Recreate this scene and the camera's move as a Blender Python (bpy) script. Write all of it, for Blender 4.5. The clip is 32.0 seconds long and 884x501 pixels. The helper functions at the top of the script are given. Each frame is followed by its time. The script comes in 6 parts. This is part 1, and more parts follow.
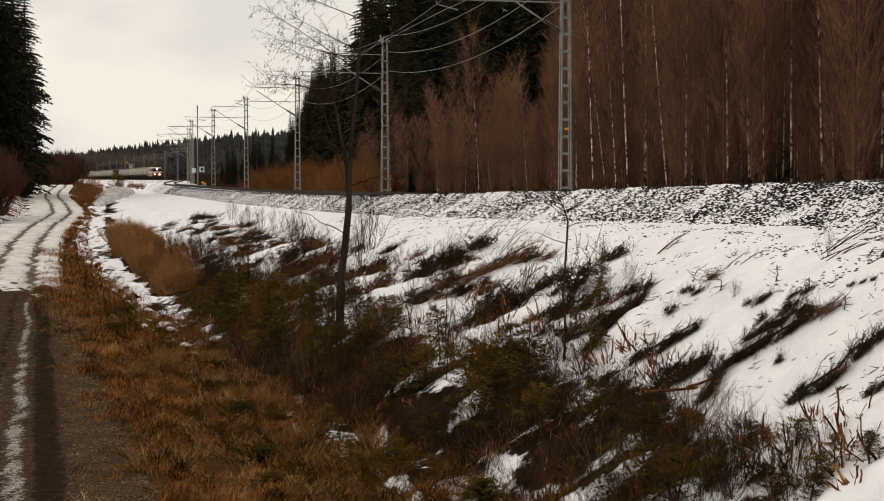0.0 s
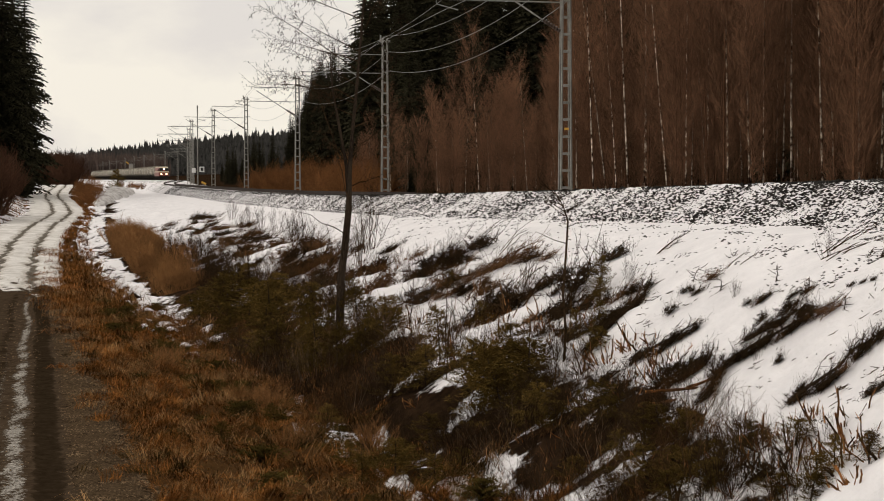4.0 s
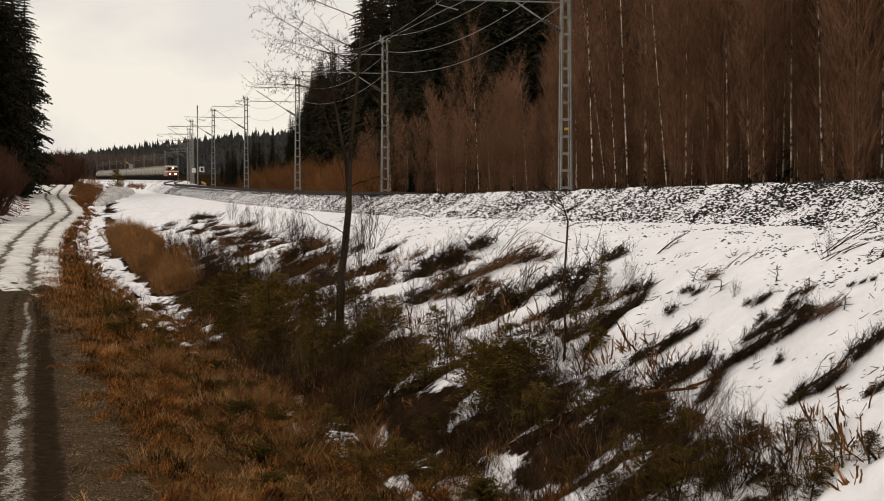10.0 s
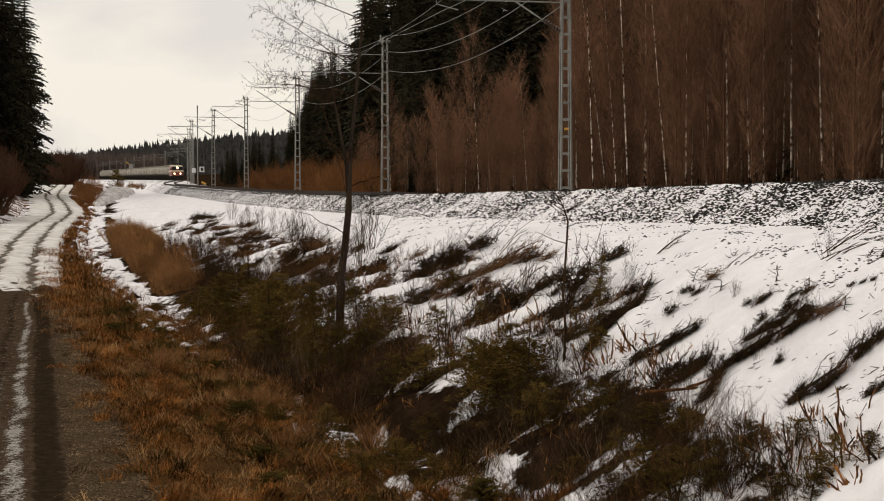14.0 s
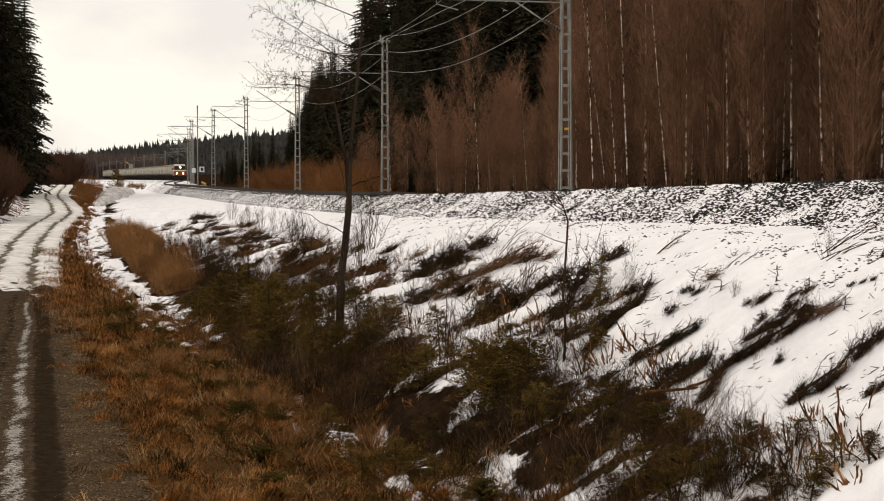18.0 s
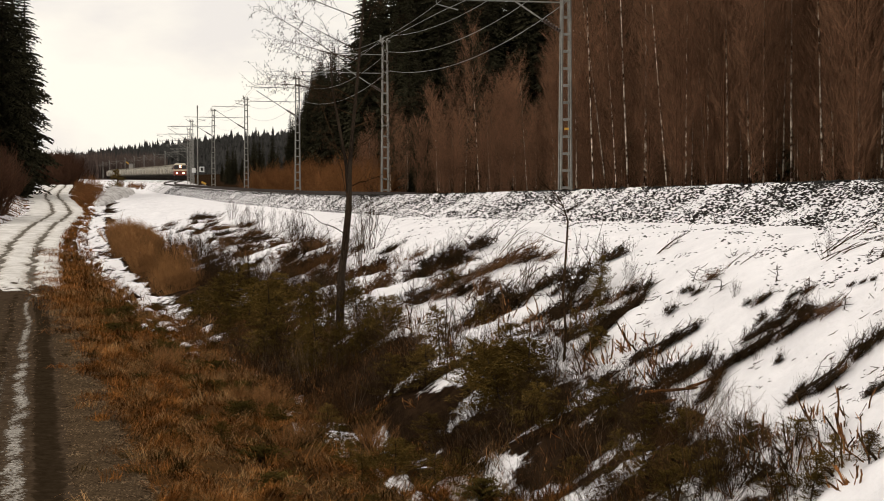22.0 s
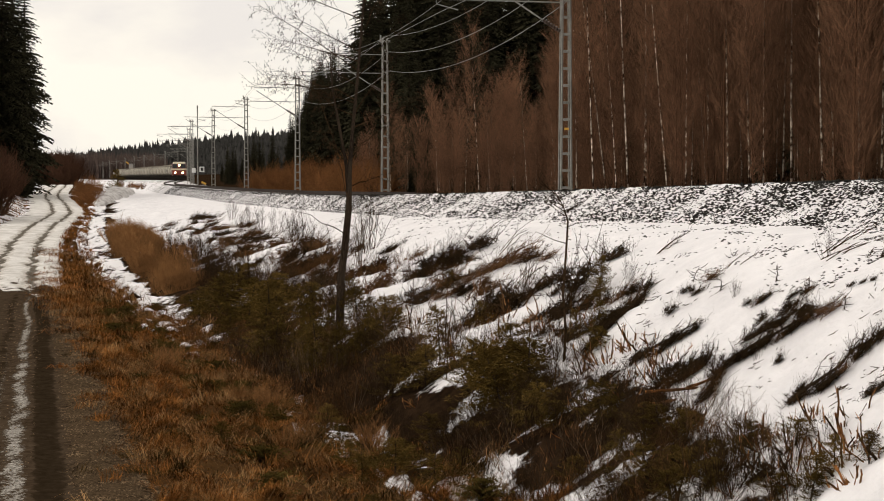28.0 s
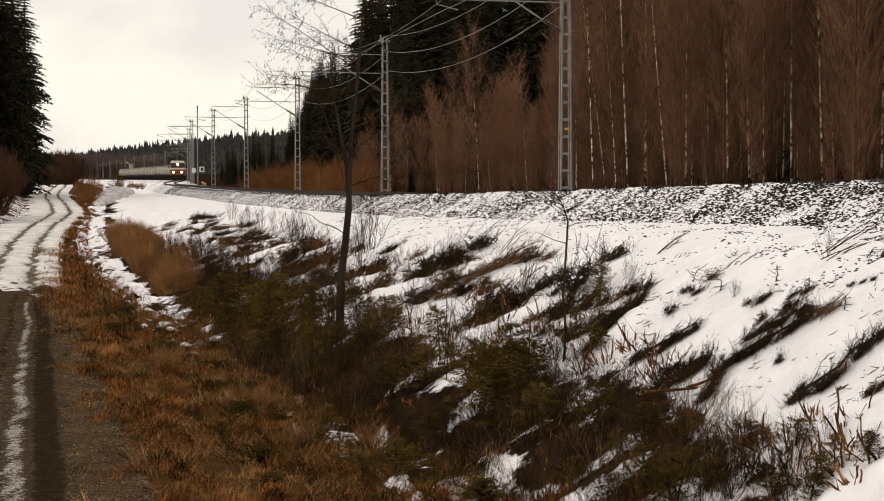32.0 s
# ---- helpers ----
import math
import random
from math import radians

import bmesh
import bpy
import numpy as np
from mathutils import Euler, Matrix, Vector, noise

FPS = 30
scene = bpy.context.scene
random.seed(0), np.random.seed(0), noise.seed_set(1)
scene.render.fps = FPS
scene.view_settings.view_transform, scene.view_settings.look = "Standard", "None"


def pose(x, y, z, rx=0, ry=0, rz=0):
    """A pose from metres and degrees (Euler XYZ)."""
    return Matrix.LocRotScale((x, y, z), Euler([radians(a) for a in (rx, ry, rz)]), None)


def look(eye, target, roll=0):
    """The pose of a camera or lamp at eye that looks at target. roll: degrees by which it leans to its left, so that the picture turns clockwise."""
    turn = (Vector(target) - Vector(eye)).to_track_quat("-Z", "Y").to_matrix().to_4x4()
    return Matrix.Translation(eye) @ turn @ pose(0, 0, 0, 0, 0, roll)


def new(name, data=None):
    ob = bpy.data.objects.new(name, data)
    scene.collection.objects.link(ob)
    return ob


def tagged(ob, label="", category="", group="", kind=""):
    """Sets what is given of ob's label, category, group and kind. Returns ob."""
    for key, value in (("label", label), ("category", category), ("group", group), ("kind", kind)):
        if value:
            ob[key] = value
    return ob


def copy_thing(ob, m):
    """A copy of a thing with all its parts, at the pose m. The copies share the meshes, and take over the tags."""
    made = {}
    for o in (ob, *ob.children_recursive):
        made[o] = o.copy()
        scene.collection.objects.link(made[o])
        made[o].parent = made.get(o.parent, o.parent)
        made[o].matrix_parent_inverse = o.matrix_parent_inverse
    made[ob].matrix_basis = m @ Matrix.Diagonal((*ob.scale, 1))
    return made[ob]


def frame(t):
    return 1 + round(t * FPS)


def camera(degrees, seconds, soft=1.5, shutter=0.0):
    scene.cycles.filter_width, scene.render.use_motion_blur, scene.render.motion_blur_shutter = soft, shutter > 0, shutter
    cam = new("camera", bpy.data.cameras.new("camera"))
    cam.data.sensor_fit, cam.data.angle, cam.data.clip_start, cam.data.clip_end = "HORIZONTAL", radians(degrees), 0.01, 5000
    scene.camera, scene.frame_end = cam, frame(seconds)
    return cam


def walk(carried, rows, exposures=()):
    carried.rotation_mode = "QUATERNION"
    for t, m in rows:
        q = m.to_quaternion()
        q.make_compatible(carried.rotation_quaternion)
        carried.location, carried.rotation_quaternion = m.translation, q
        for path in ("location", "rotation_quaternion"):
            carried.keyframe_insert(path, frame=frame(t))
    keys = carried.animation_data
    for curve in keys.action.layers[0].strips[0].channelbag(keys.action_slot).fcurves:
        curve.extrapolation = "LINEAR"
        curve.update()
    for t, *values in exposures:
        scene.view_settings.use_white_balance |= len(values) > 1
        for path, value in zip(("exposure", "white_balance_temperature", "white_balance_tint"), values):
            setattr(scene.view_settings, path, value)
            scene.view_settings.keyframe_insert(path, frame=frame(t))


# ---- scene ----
cam = camera(26, 32.0, soft=1.0)
CAM_POSE = pose(0, 0, 5.0, 90 - 2.33, 0, 0)
walk(cam, [(0, CAM_POSE), (32, CAM_POSE)], exposures=[(0, -0.13), (17.0, -0.12), (17.6, 0.09), (24, 0.08), (32, 0.05)])

# ---- light: thin bright overcast, the sun veiled high behind the left shoulder ----
world = bpy.data.worlds.new("overcast_sky")
scene.world = world
world.use_nodes = True
wt = world.node_tree
wt.nodes.clear()
w_out = wt.nodes.new("ShaderNodeOutputWorld")
w_bg = wt.nodes.new("ShaderNodeBackground")
w_sky = wt.nodes.new("ShaderNodeTexSky")
w_sky.sky_type, w_sky.sun_disc = "NISHITA", False
w_sky.sun_elevation, w_sky.sun_rotation = radians(32), radians(-60)
w_sky.dust_density = 3.0
w_gain = wt.nodes.new("ShaderNodeVectorMath")
w_gain.operation = "SCALE"
w_gain.inputs["Scale"].default_value = 0.06
w_co = wt.nodes.new("ShaderNodeTexCoord")
w_map = wt.nodes.new("ShaderNodeMapping")
w_map.inputs["Scale"].default_value = (1.0, 1.0, 2.2)
w_noise = wt.nodes.new("ShaderNodeTexNoise")
w_noise.inputs["Scale"].default_value = 7.0
w_noise.inputs["Detail"].default_value = 6.0
w_noise.inputs["Roughness"].default_value = 0.52
w_ramp = wt.nodes.new("ShaderNodeValToRGB")
w_ramp.color_ramp.elements[0].position = 0.40
w_ramp.color_ramp.elements[0].color = (0.83, 0.78, 0.735, 1)
w_ramp.color_ramp.elements[1].position = 0.58
w_ramp.color_ramp.elements[1].color = (1.0, 0.937, 0.825, 1)
w_mix = wt.nodes.new("ShaderNodeMixRGB")
w_mix.inputs["Fac"].default_value = 0.93
wt.links.new(w_sky.outputs[0], w_gain.inputs[0])
wt.links.new(w_co.outputs["Generated"], w_map.inputs["Vector"])
wt.links.new(w_map.outputs[0], w_noise.inputs["Vector"])
wt.links.new(w_noise.outputs["Fac"], w_ramp.inputs["Fac"])
wt.links.new(w_gain.outputs[0], w_mix.inputs["Color1"])
wt.links.new(w_ramp.outputs["Color"], w_mix.inputs["Color2"])
wt.links.new(w_mix.outputs[0], w_bg.inputs["Color"])
w_bg.inputs["Strength"].default_value = 1.06
wt.links.new(w_bg.outputs[0], w_out.inputs["Surface"])

sun = new("sun", bpy.data.lights.new("sun", "SUN"))
sun.data.energy, sun.data.angle, sun.data.color = 0.7, radians(14), (1.0, 0.95, 0.87)
sun.matrix_world = look((-60, 30, 60), (0, 60, 0))

# ---- materials ----
def material(name, low, high, scale=4.0, fine=40.0, rough=0.85, bump=0.3, metal=0.0, dist=0.02, stretch=(1, 1, 1), per_object=0.0, gloss=0.0):
    """Two noises, coarse and fine, blend two base colours and give the relief."""
    m = bpy.data.materials.new(name)
    m.use_nodes = True
    nt = m.node_tree
    b = nt.nodes["Principled BSDF"]
    co = nt.nodes.new("ShaderNodeTexCoord")
    mp = nt.nodes.new("ShaderNodeMapping")
    mp.inputs["Scale"].default_value = stretch
    n1, n2 = nt.nodes.new("ShaderNodeTexNoise"), nt.nodes.new("ShaderNodeTexNoise")
    n1.inputs["Scale"].default_value, n2.inputs["Scale"].default_value = scale, fine
    n1.inputs["Detail"].default_value = n2.inputs["Detail"].default_value = 4
    add = nt.nodes.new("ShaderNodeMath")
    add.operation = "ADD"
    ramp = nt.nodes.new("ShaderNodeValToRGB")
    ramp.color_ramp.elements[0].position, ramp.color_ramp.elements[1].position = 0.38, 0.62
    ramp.color_ramp.elements[0].color, ramp.color_ramp.elements[1].color = (*low, 1), (*high, 1)
    half = nt.nodes.new("ShaderNodeMath")
    half.operation = "MULTIPLY"
    half.inputs[1].default_value = 0.5
    bp = nt.nodes.new("ShaderNodeBump")
    bp.inputs["Strength"].default_value, bp.inputs["Distance"].default_value = bump, dist
    L = nt.links.new
    L(co.outputs["Object"], mp.inputs["Vector"])
    L(mp.outputs[0], n1.inputs["Vector"]), L(mp.outputs[0], n2.inputs["Vector"])
    L(n1.outputs["Fac"], add.inputs[0]), L(n2.outputs["Fac"], add.inputs[1])
    L(add.outputs[0], half.inputs[0]), L(half.outputs[0], ramp.inputs["Fac"])
    L(n2.outputs["Fac"], bp.inputs["Height"]), L(bp.outputs[0], b.inputs["Normal"])
    out = ramp.outputs["Color"]
    if per_object:
        info = nt.nodes.new("ShaderNodeObjectInfo")
        hs = nt.nodes.new("ShaderNodeHueSaturation")
        mr = nt.nodes.new("ShaderNodeMapRange")
        mr.inputs["To Min"].default_value, mr.inputs["To Max"].default_value = 1 - per_object, 1 + per_object
        L(info.outputs["Random"], mr.inputs["Value"]), L(mr.outputs[0], hs.inputs["Value"]), L(out, hs.inputs["Color"])
        out = hs.outputs["Color"]
    L(out, b.inputs["Base Color"])
    b.inputs["Roughness"].default_value, b.inputs["Metallic"].default_value = rough, metal
    b.inputs["Specular IOR Level"].default_value = gloss
    return m


def glowing(name, colour, strength):
    m = bpy.data.materials.new(name)
    m.use_nodes = True
    b = m.node_tree.nodes["Principled BSDF"]
    b.inputs["Emission Color"].default_value, b.inputs["Emission Strength"].default_value = (*colour, 1), strength
    return m


def layered(name, layers, bump=0.4, dist=0.03):
    """Ground cover: each layer is (attribute, low, high, noise scale, edge noise scale, roughness); later ones lie on top where their attribute is high."""
    m = bpy.data.materials.new(name)
    m.use_nodes = True
    nt = m.node_tree
    L = nt.links.new
    b = nt.nodes["Principled BSDF"]
    b.inputs["Specular IOR Level"].default_value = 0.0
    co = nt.nodes.new("ShaderNodeTexCoord")
    colour = rough = None
    for attr, low, high, scale, edge, r in layers:
        n = nt.nodes.new("ShaderNodeTexNoise")
        n.inputs["Scale"].default_value, n.inputs["Detail"].default_value, n.inputs["Roughness"].default_value = scale, 6, 0.65
        ramp = nt.nodes.new("ShaderNodeValToRGB")
        ramp.color_ramp.elements[0].position, ramp.color_ramp.elements[1].position = 0.35, 0.65
        ramp.color_ramp.elements[0].color, ramp.color_ramp.elements[1].color = (*low, 1), (*high, 1)
        L(co.outputs["Object"], n.inputs["Vector"]), L(n.outputs["Fac"], ramp.inputs["Fac"])
        if colour is None:
            colour, rv = ramp.outputs["Color"], nt.nodes.new("ShaderNodeValue")
            rv.outputs[0].default_value = r
            rough = rv.outputs[0]
            continue
        at = nt.nodes.new("ShaderNodeAttribute")
        at.attribute_name = attr
        e = nt.nodes.new("ShaderNodeTexNoise")
        e.inputs["Scale"].default_value, e.inputs["Detail"].default_value, e.inputs["Roughness"].default_value = edge, 7, 0.7
        L(co.outputs["Object"], e.inputs["Vector"])
        s = nt.nodes.new("ShaderNodeMath")
        s.operation = "ADD"
        L(at.outputs["Fac"], s.inputs[0]), L(e.outputs["Fac"], s.inputs[1])
        k = nt.nodes.new("ShaderNodeMapRange")
        k.inputs["From Min"].default_value, k.inputs["From Max"].default_value = 0.94, 1.06
        L(s.outputs[0], k.inputs["Value"])
        mx = nt.nodes.new("ShaderNodeMixRGB")
        L(k.outputs[0], mx.inputs["Fac"]), L(colour, mx.inputs["Color1"]), L(ramp.outputs["Color"], mx.inputs["Color2"])
        mr = nt.nodes.new("ShaderNodeMapRange")
        mr.inputs["To Max"].default_value = r
        L(k.outputs[0], mr.inputs["Value"]), L(rough, mr.inputs["To Min"])
        colour, rough = mx.outputs["Color"], mr.outputs[0]
    f = nt.nodes.new("ShaderNodeTexNoise")
    f.inputs["Scale"].default_value, f.inputs["Detail"].default_value = 9, 6
    bp = nt.nodes.new("ShaderNodeBump")
    bp.inputs["Strength"].default_value, bp.inputs["Distance"].default_value = bump, dist
    L(co.outputs["Object"], f.inputs["Vector"]), L(f.outputs["Fac"], bp.inputs["Height"]), L(bp.outputs[0], b.inputs["Normal"])
    L(colour, b.inputs["Base Color"]), L(rough, b.inputs["Roughness"])
    return m


SNOW_LO, SNOW_HI = (0.76, 0.738, 0.757), (0.865, 0.84, 0.855)
M_GROUND = layered("ground_cover", [
    ("", (0.010, 0.006, 0.004), (0.035, 0.020, 0.011), 3.0, 1, 0.95),
    ("grass", (0.028, 0.014, 0.006), (0.085, 0.044, 0.017), 2.2, 3.0, 0.95),
    ("snow", SNOW_LO, SNOW_HI, 1.5, 3.8, 0.7)], bump=0.7, dist=0.05)
M_ROAD = layered("road_surface", [
    ("", (0.034, 0.0225, 0.0135), (0.070, 0.049, 0.032), 5.0, 1, 0.6),
    ("mud", (0.016, 0.0105, 0.006), (0.032, 0.022, 0.0135), 6.0, 3.0, 0.5),
    ("gravel", (0.018, 0.0115, 0.006), (0.108, 0.073, 0.043), 26.0, 7.0, 0.9),
    ("ice", (0.10, 0.088, 0.075), (0.44, 0.41, 0.37), 20.0, 14.0, 0.35),
    ("snow", (0.50, 0.47, 0.44), (0.77, 0.745, 0.72), 0.9, 4.0, 0.6),
    ("slush", (0.38, 0.35, 0.315), (0.64, 0.605, 0.565), 2.5, 3.0, 0.5),
    ("rut", (0.060, 0.050, 0.040), (0.20, 0.175, 0.145), 6.0, 6.0, 0.45)])
M_BALLAST = layered("ballast_bed", [
    ("", (0.03, 0.028, 0.026), (0.10, 0.095, 0.09), 12.0, 1, 0.9),
    ("snow", SNOW_LO, SNOW_HI, 2.0, 26.0, 0.7)], bump=0.8, dist=0.05)
M_STONE = material("ballast_stone", (0.014, 0.013, 0.012), (0.062, 0.057, 0.052), 3, 30, 0.9)
M_RAIL = material("rail_steel", (0.018, 0.012, 0.009), (0.045, 0.031, 0.024), 3, 40, 0.75, gloss=0.1)
M_SLEEPER = material("concrete_sleeper", (0.16, 0.15, 0.14), (0.28, 0.27, 0.25), 3, 40)
M_GALV = material("galvanised_steel", (0.15, 0.145, 0.13), (0.30, 0.29, 0.265), 2, 30, 0.6, metal=0.25, gloss=0.4)
M_WIRE = material("grey_wire", (0.20, 0.20, 0.19), (0.32, 0.32, 0.30), 2, 10, 0.45, metal=0.5, gloss=0.4)
M_INSUL = material("brown_ceramic", (0.03, 0.018, 0.012), (0.06, 0.035, 0.025), 4, 30, 0.3, gloss=0.4)
M_SPRUCE = material("spruce_needles", (0.018, 0.0165, 0.010), (0.046, 0.042, 0.024), 1.2, 9, 0.9, per_object=0.25)
M_SAPLING = material("young_spruce_needles", (0.046, 0.030, 0.0085), (0.130, 0.083, 0.0225), 2.2, 30, 0.85, per_object=0.35)
# paler and greyer than the near spruces: distance haze is mixed into this colour
M_HAZED_WOODS = material("far_woods", (0.034, 0.033, 0.031), (0.070, 0.067, 0.063), 0.03, 0.3, 0.95)
M_FARBROWN = material("far_brown_thicket", (0.072, 0.052, 0.045), (0.130, 0.096, 0.084), 0.2, 2, 0.95)
M_DULL = material("dull_red_thicket", (0.046, 0.024, 0.015), (0.10, 0.050, 0.031), 0.4, 5, 0.95, per_object=0.3)
M_BARK = material("dark_bark", (0.016, 0.011, 0.008), (0.055, 0.040, 0.028), 6, 50, 0.9, bump=0.6, stretch=(1, 1, 0.3))
M_BIRCH = material("white_birch_bark", (0.045, 0.024, 0.015), (0.80, 0.68, 0.54), 1.1, 4.5, 0.8, stretch=(0.6, 0.6, 1.0), per_object=0.4)
M_BIRCH.node_tree.nodes["Color Ramp"].color_ramp.elements[0].position = 0.45
M_BIRCH.node_tree.nodes["Color Ramp"].color_ramp.elements[1].position = 0.58
M_BROWNBARK = material("brown_young_bark", (0.07, 0.035, 0.020), (0.18, 0.092, 0.052), 2, 14, 0.9, per_object=0.4)
M_TWIG = material("red_brown_twigs", (0.098, 0.053, 0.031), (0.252, 0.136, 0.080), 0.25, 3, 0.9, per_object=0.22)
M_DARKTWIG = material("dark_twigs", (0.016, 0.010, 0.006), (0.060, 0.036, 0.019), 3, 20, 0.9, per_object=0.3)
M_WILLOW = material("rust_willow_twigs", (0.098, 0.044, 0.017), (0.235, 0.108, 0.042), 0.8, 6, 0.9, per_object=0.2)
M_RUST = material("pale_rust_twigs", (0.135, 0.066, 0.026), (0.32, 0.165, 0.066), 0.8, 6, 0.9, per_object=0.3)
M_GRASS = material("dry_grass", (0.022, 0.0085, 0.0028), (0.285, 0.116, 0.031), 0.9, 5, 0.9)
def island_varied(m, amount):
    """Lets the blades or chips of a joined mesh differ in brightness."""
    nt = m.node_tree
    b = nt.nodes["Principled BSDF"]
    src = b.inputs["Base Color"].links[0].from_socket
    geo, hs, mr = nt.nodes.new("ShaderNodeNewGeometry"), nt.nodes.new("ShaderNodeHueSaturation"), nt.nodes.new("ShaderNodeMapRange")
    mr.inputs["To Min"].default_value, mr.inputs["To Max"].default_value = 1 - amount, 1 + amount
    nt.links.new(geo.outputs["Random Per Island"], mr.inputs["Value"])
    nt.links.new(mr.outputs[0], hs.inputs["Value"])
    nt.links.new(src, hs.inputs["Color"])
    nt.links.new(hs.outputs["Color"], b.inputs["Base Color"])


island_varied(M_GRASS, 0.68)
island_varied(M_STONE, 0.5)
island_varied(M_SAPLING, 0.45)
island_varied(M_SPRUCE, 0.4)
island_varied(M_WILLOW, 0.35)
island_varied(M_TWIG, 0.3)
M_STUB = material("split_sapling_wood", (0.022, 0.012, 0.007), (0.30, 0.125, 0.042), 5, 16, 0.85, per_object=0.3)
M_LOCO_RED = material("loco_red_paint", (0.115, 0.018, 0.008), (0.19, 0.030, 0.012), 1, 10, 0.45, bump=0.05, gloss=0.4)
M_LOCO_CREAM = material("loco_cream_paint", (0.42, 0.36, 0.26), (0.58, 0.50, 0.37), 1, 10, 0.5, bump=0.05, gloss=0.4)
M_ROOF = material("loco_grey_roof", (0.20, 0.19, 0.17), (0.32, 0.30, 0.27), 1, 10, 0.6, bump=0.05, gloss=0.4)
M_DARK = material("sooty_underframe", (0.012, 0.011, 0.010), (0.035, 0.03, 0.026), 2, 15, 0.8)
M_TANK = material("dirty_cream_tank", (0.10, 0.085, 0.060), (0.36, 0.32, 0.25), 0.6, 4, 0.55, bump=0.05, per_object=0.15, gloss=0.4)
M_GLASS = material("dark_cab_glass", (0.01, 0.012, 0.013), (0.02, 0.022, 0.024), 1, 5, 0.1, bump=0.0, gloss=0.4)
M_LAMP = glowing("headlight_glow", (1.0, 0.80, 0.48), 9.0)
M_WHITE = material("white_sign_enamel", (0.62, 0.62, 0.60), (0.75, 0.75, 0.73), 3, 30, 0.5, bump=0.05, gloss=0.4)
M_BLACK = material("black_enamel", (0.012, 0.012, 0.012), (0.025, 0.025, 0.025), 3, 30, 0.5, bump=0.05, gloss=0.4)
M_YELLOW = material("yellow_enamel", (0.45, 0.24, 0.03), (0.62, 0.34, 0.05), 3, 30, 0.5, bump=0.05, gloss=0.4)
M_CATKIN = material("dark_catkins", (0.03, 0.02, 0.012), (0.08, 0.05, 0.03), 5, 30, 0.9)

# ---- the plan: lines of track, road and ditch as functions of the way ahead, y ----
def spline(ys, vs):
    """A smooth curve through a few stations."""
    ys, vs = np.array(ys, float), np.array(vs, float)
    g = np.gradient(vs, ys)

    def f(y):
        y = np.clip(np.asarray(y, float), ys[0] - 400, ys[-1] + 3000)
        i = np.clip(np.searchsorted(ys, y) - 1, 0, len(ys) - 2)
        h = ys[i + 1] - ys[i]
        t = (y - ys[i]) / h
        tc = np.clip(t, 0, 1)
        v = ((2 * tc**3 - 3 * tc**2 + 1) * vs[i] + (tc**3 - 2 * tc**2 + tc) * h * g[i]
             + (3 * tc**2 - 2 * tc**3) * vs[i + 1] + (tc**3 - tc**2) * h * g[i + 1])
        return v + np.where(t > 1, (t - 1) * h * g[-1], 0) + np.where(t < 0, t * h * g[0], 0)
    return f


track_x = spline([-40, 25, 70, 111, 150, 190, 222, 250, 283, 374, 441, 480, 500, 528, 556, 598, 680, 788, 872, 914, 1012, 1300],
                 [25.5, 11.2, 1.5, -6.3, -14.3, -22.4, -29.3, -34.9, -40.3, -51.6, -60.3, -65.7, -69.0, -74.2, -79.7, -88.9, -107.1, -132.2, -152.5, -162.3, -186.2, -260])
track_z = spline([-40, 26, 32, 40, 53, 75, 90, 115, 155, 190, 283, 361, 478, 598, 700, 790, 900, 1012, 1300],
                 [6.0, 5.0, 4.9, 4.75, 4.51, 4.16, 3.97, 3.75, 3.55, 3.47, 3.35, 3.3, 3.0, 2.68, 2.4, 2.1, 1.75, 1.4, 0.9])
rut_x = spline([-35.0, 25.4, 42.0, 65.6, 101.5, 126.0, 154.9, 175.9, 216.1, 300.1, 437.5, 1050.0], [5.95, -6.12, -9.45, -14.17, -21.35, -25.55, -30.1, -34.48, -43.31, -58.98, -87.5, -240.0])
road_z = spline([-35.0, 25.4, 96.2, 175.0, 262.5, 301.9, 332.5, 437.5, 1050.0], [0.36, 0.62, 1.25, 1.94, 2.71, 3.0, 2.81, 1.68, 1.5])
ditch_x = spline([-40, 8, 27.4, 39.2, 62.4, 79, 167, 300, 437, 1200], [16, 5.2, 0.3, -3.6, -9.6, -13.6, -30, -52.5, -80, -262])
ditch_z = spline([-40, 27.4, 39.2, 62.4, 79, 167, 300, 437, 1200], [0.2, 0.35, 0.45, 0.7, 0.95, 1.85, 2.4, 1.9, 1.6])


def verge_x(y):
    return rut_x(y) + 1.1 + np.clip(66 - np.asarray(y, float), 0, 55) * 0.03


def wave(x, y, size, seed):
    """Smooth random waves, about -1 to 1, of that size in metres."""
    r = np.random.RandomState(seed)
    v = 0
    for k in range(7):
        a, ph, q = r.uniform(0, 6.28), r.uniform(0, 6.28), r.uniform(0.6, 1.7)
        v = v + np.sin((x * math.cos(a) + y * math.sin(a)) * 6.28 / size * q + ph)
    return v / 3.2


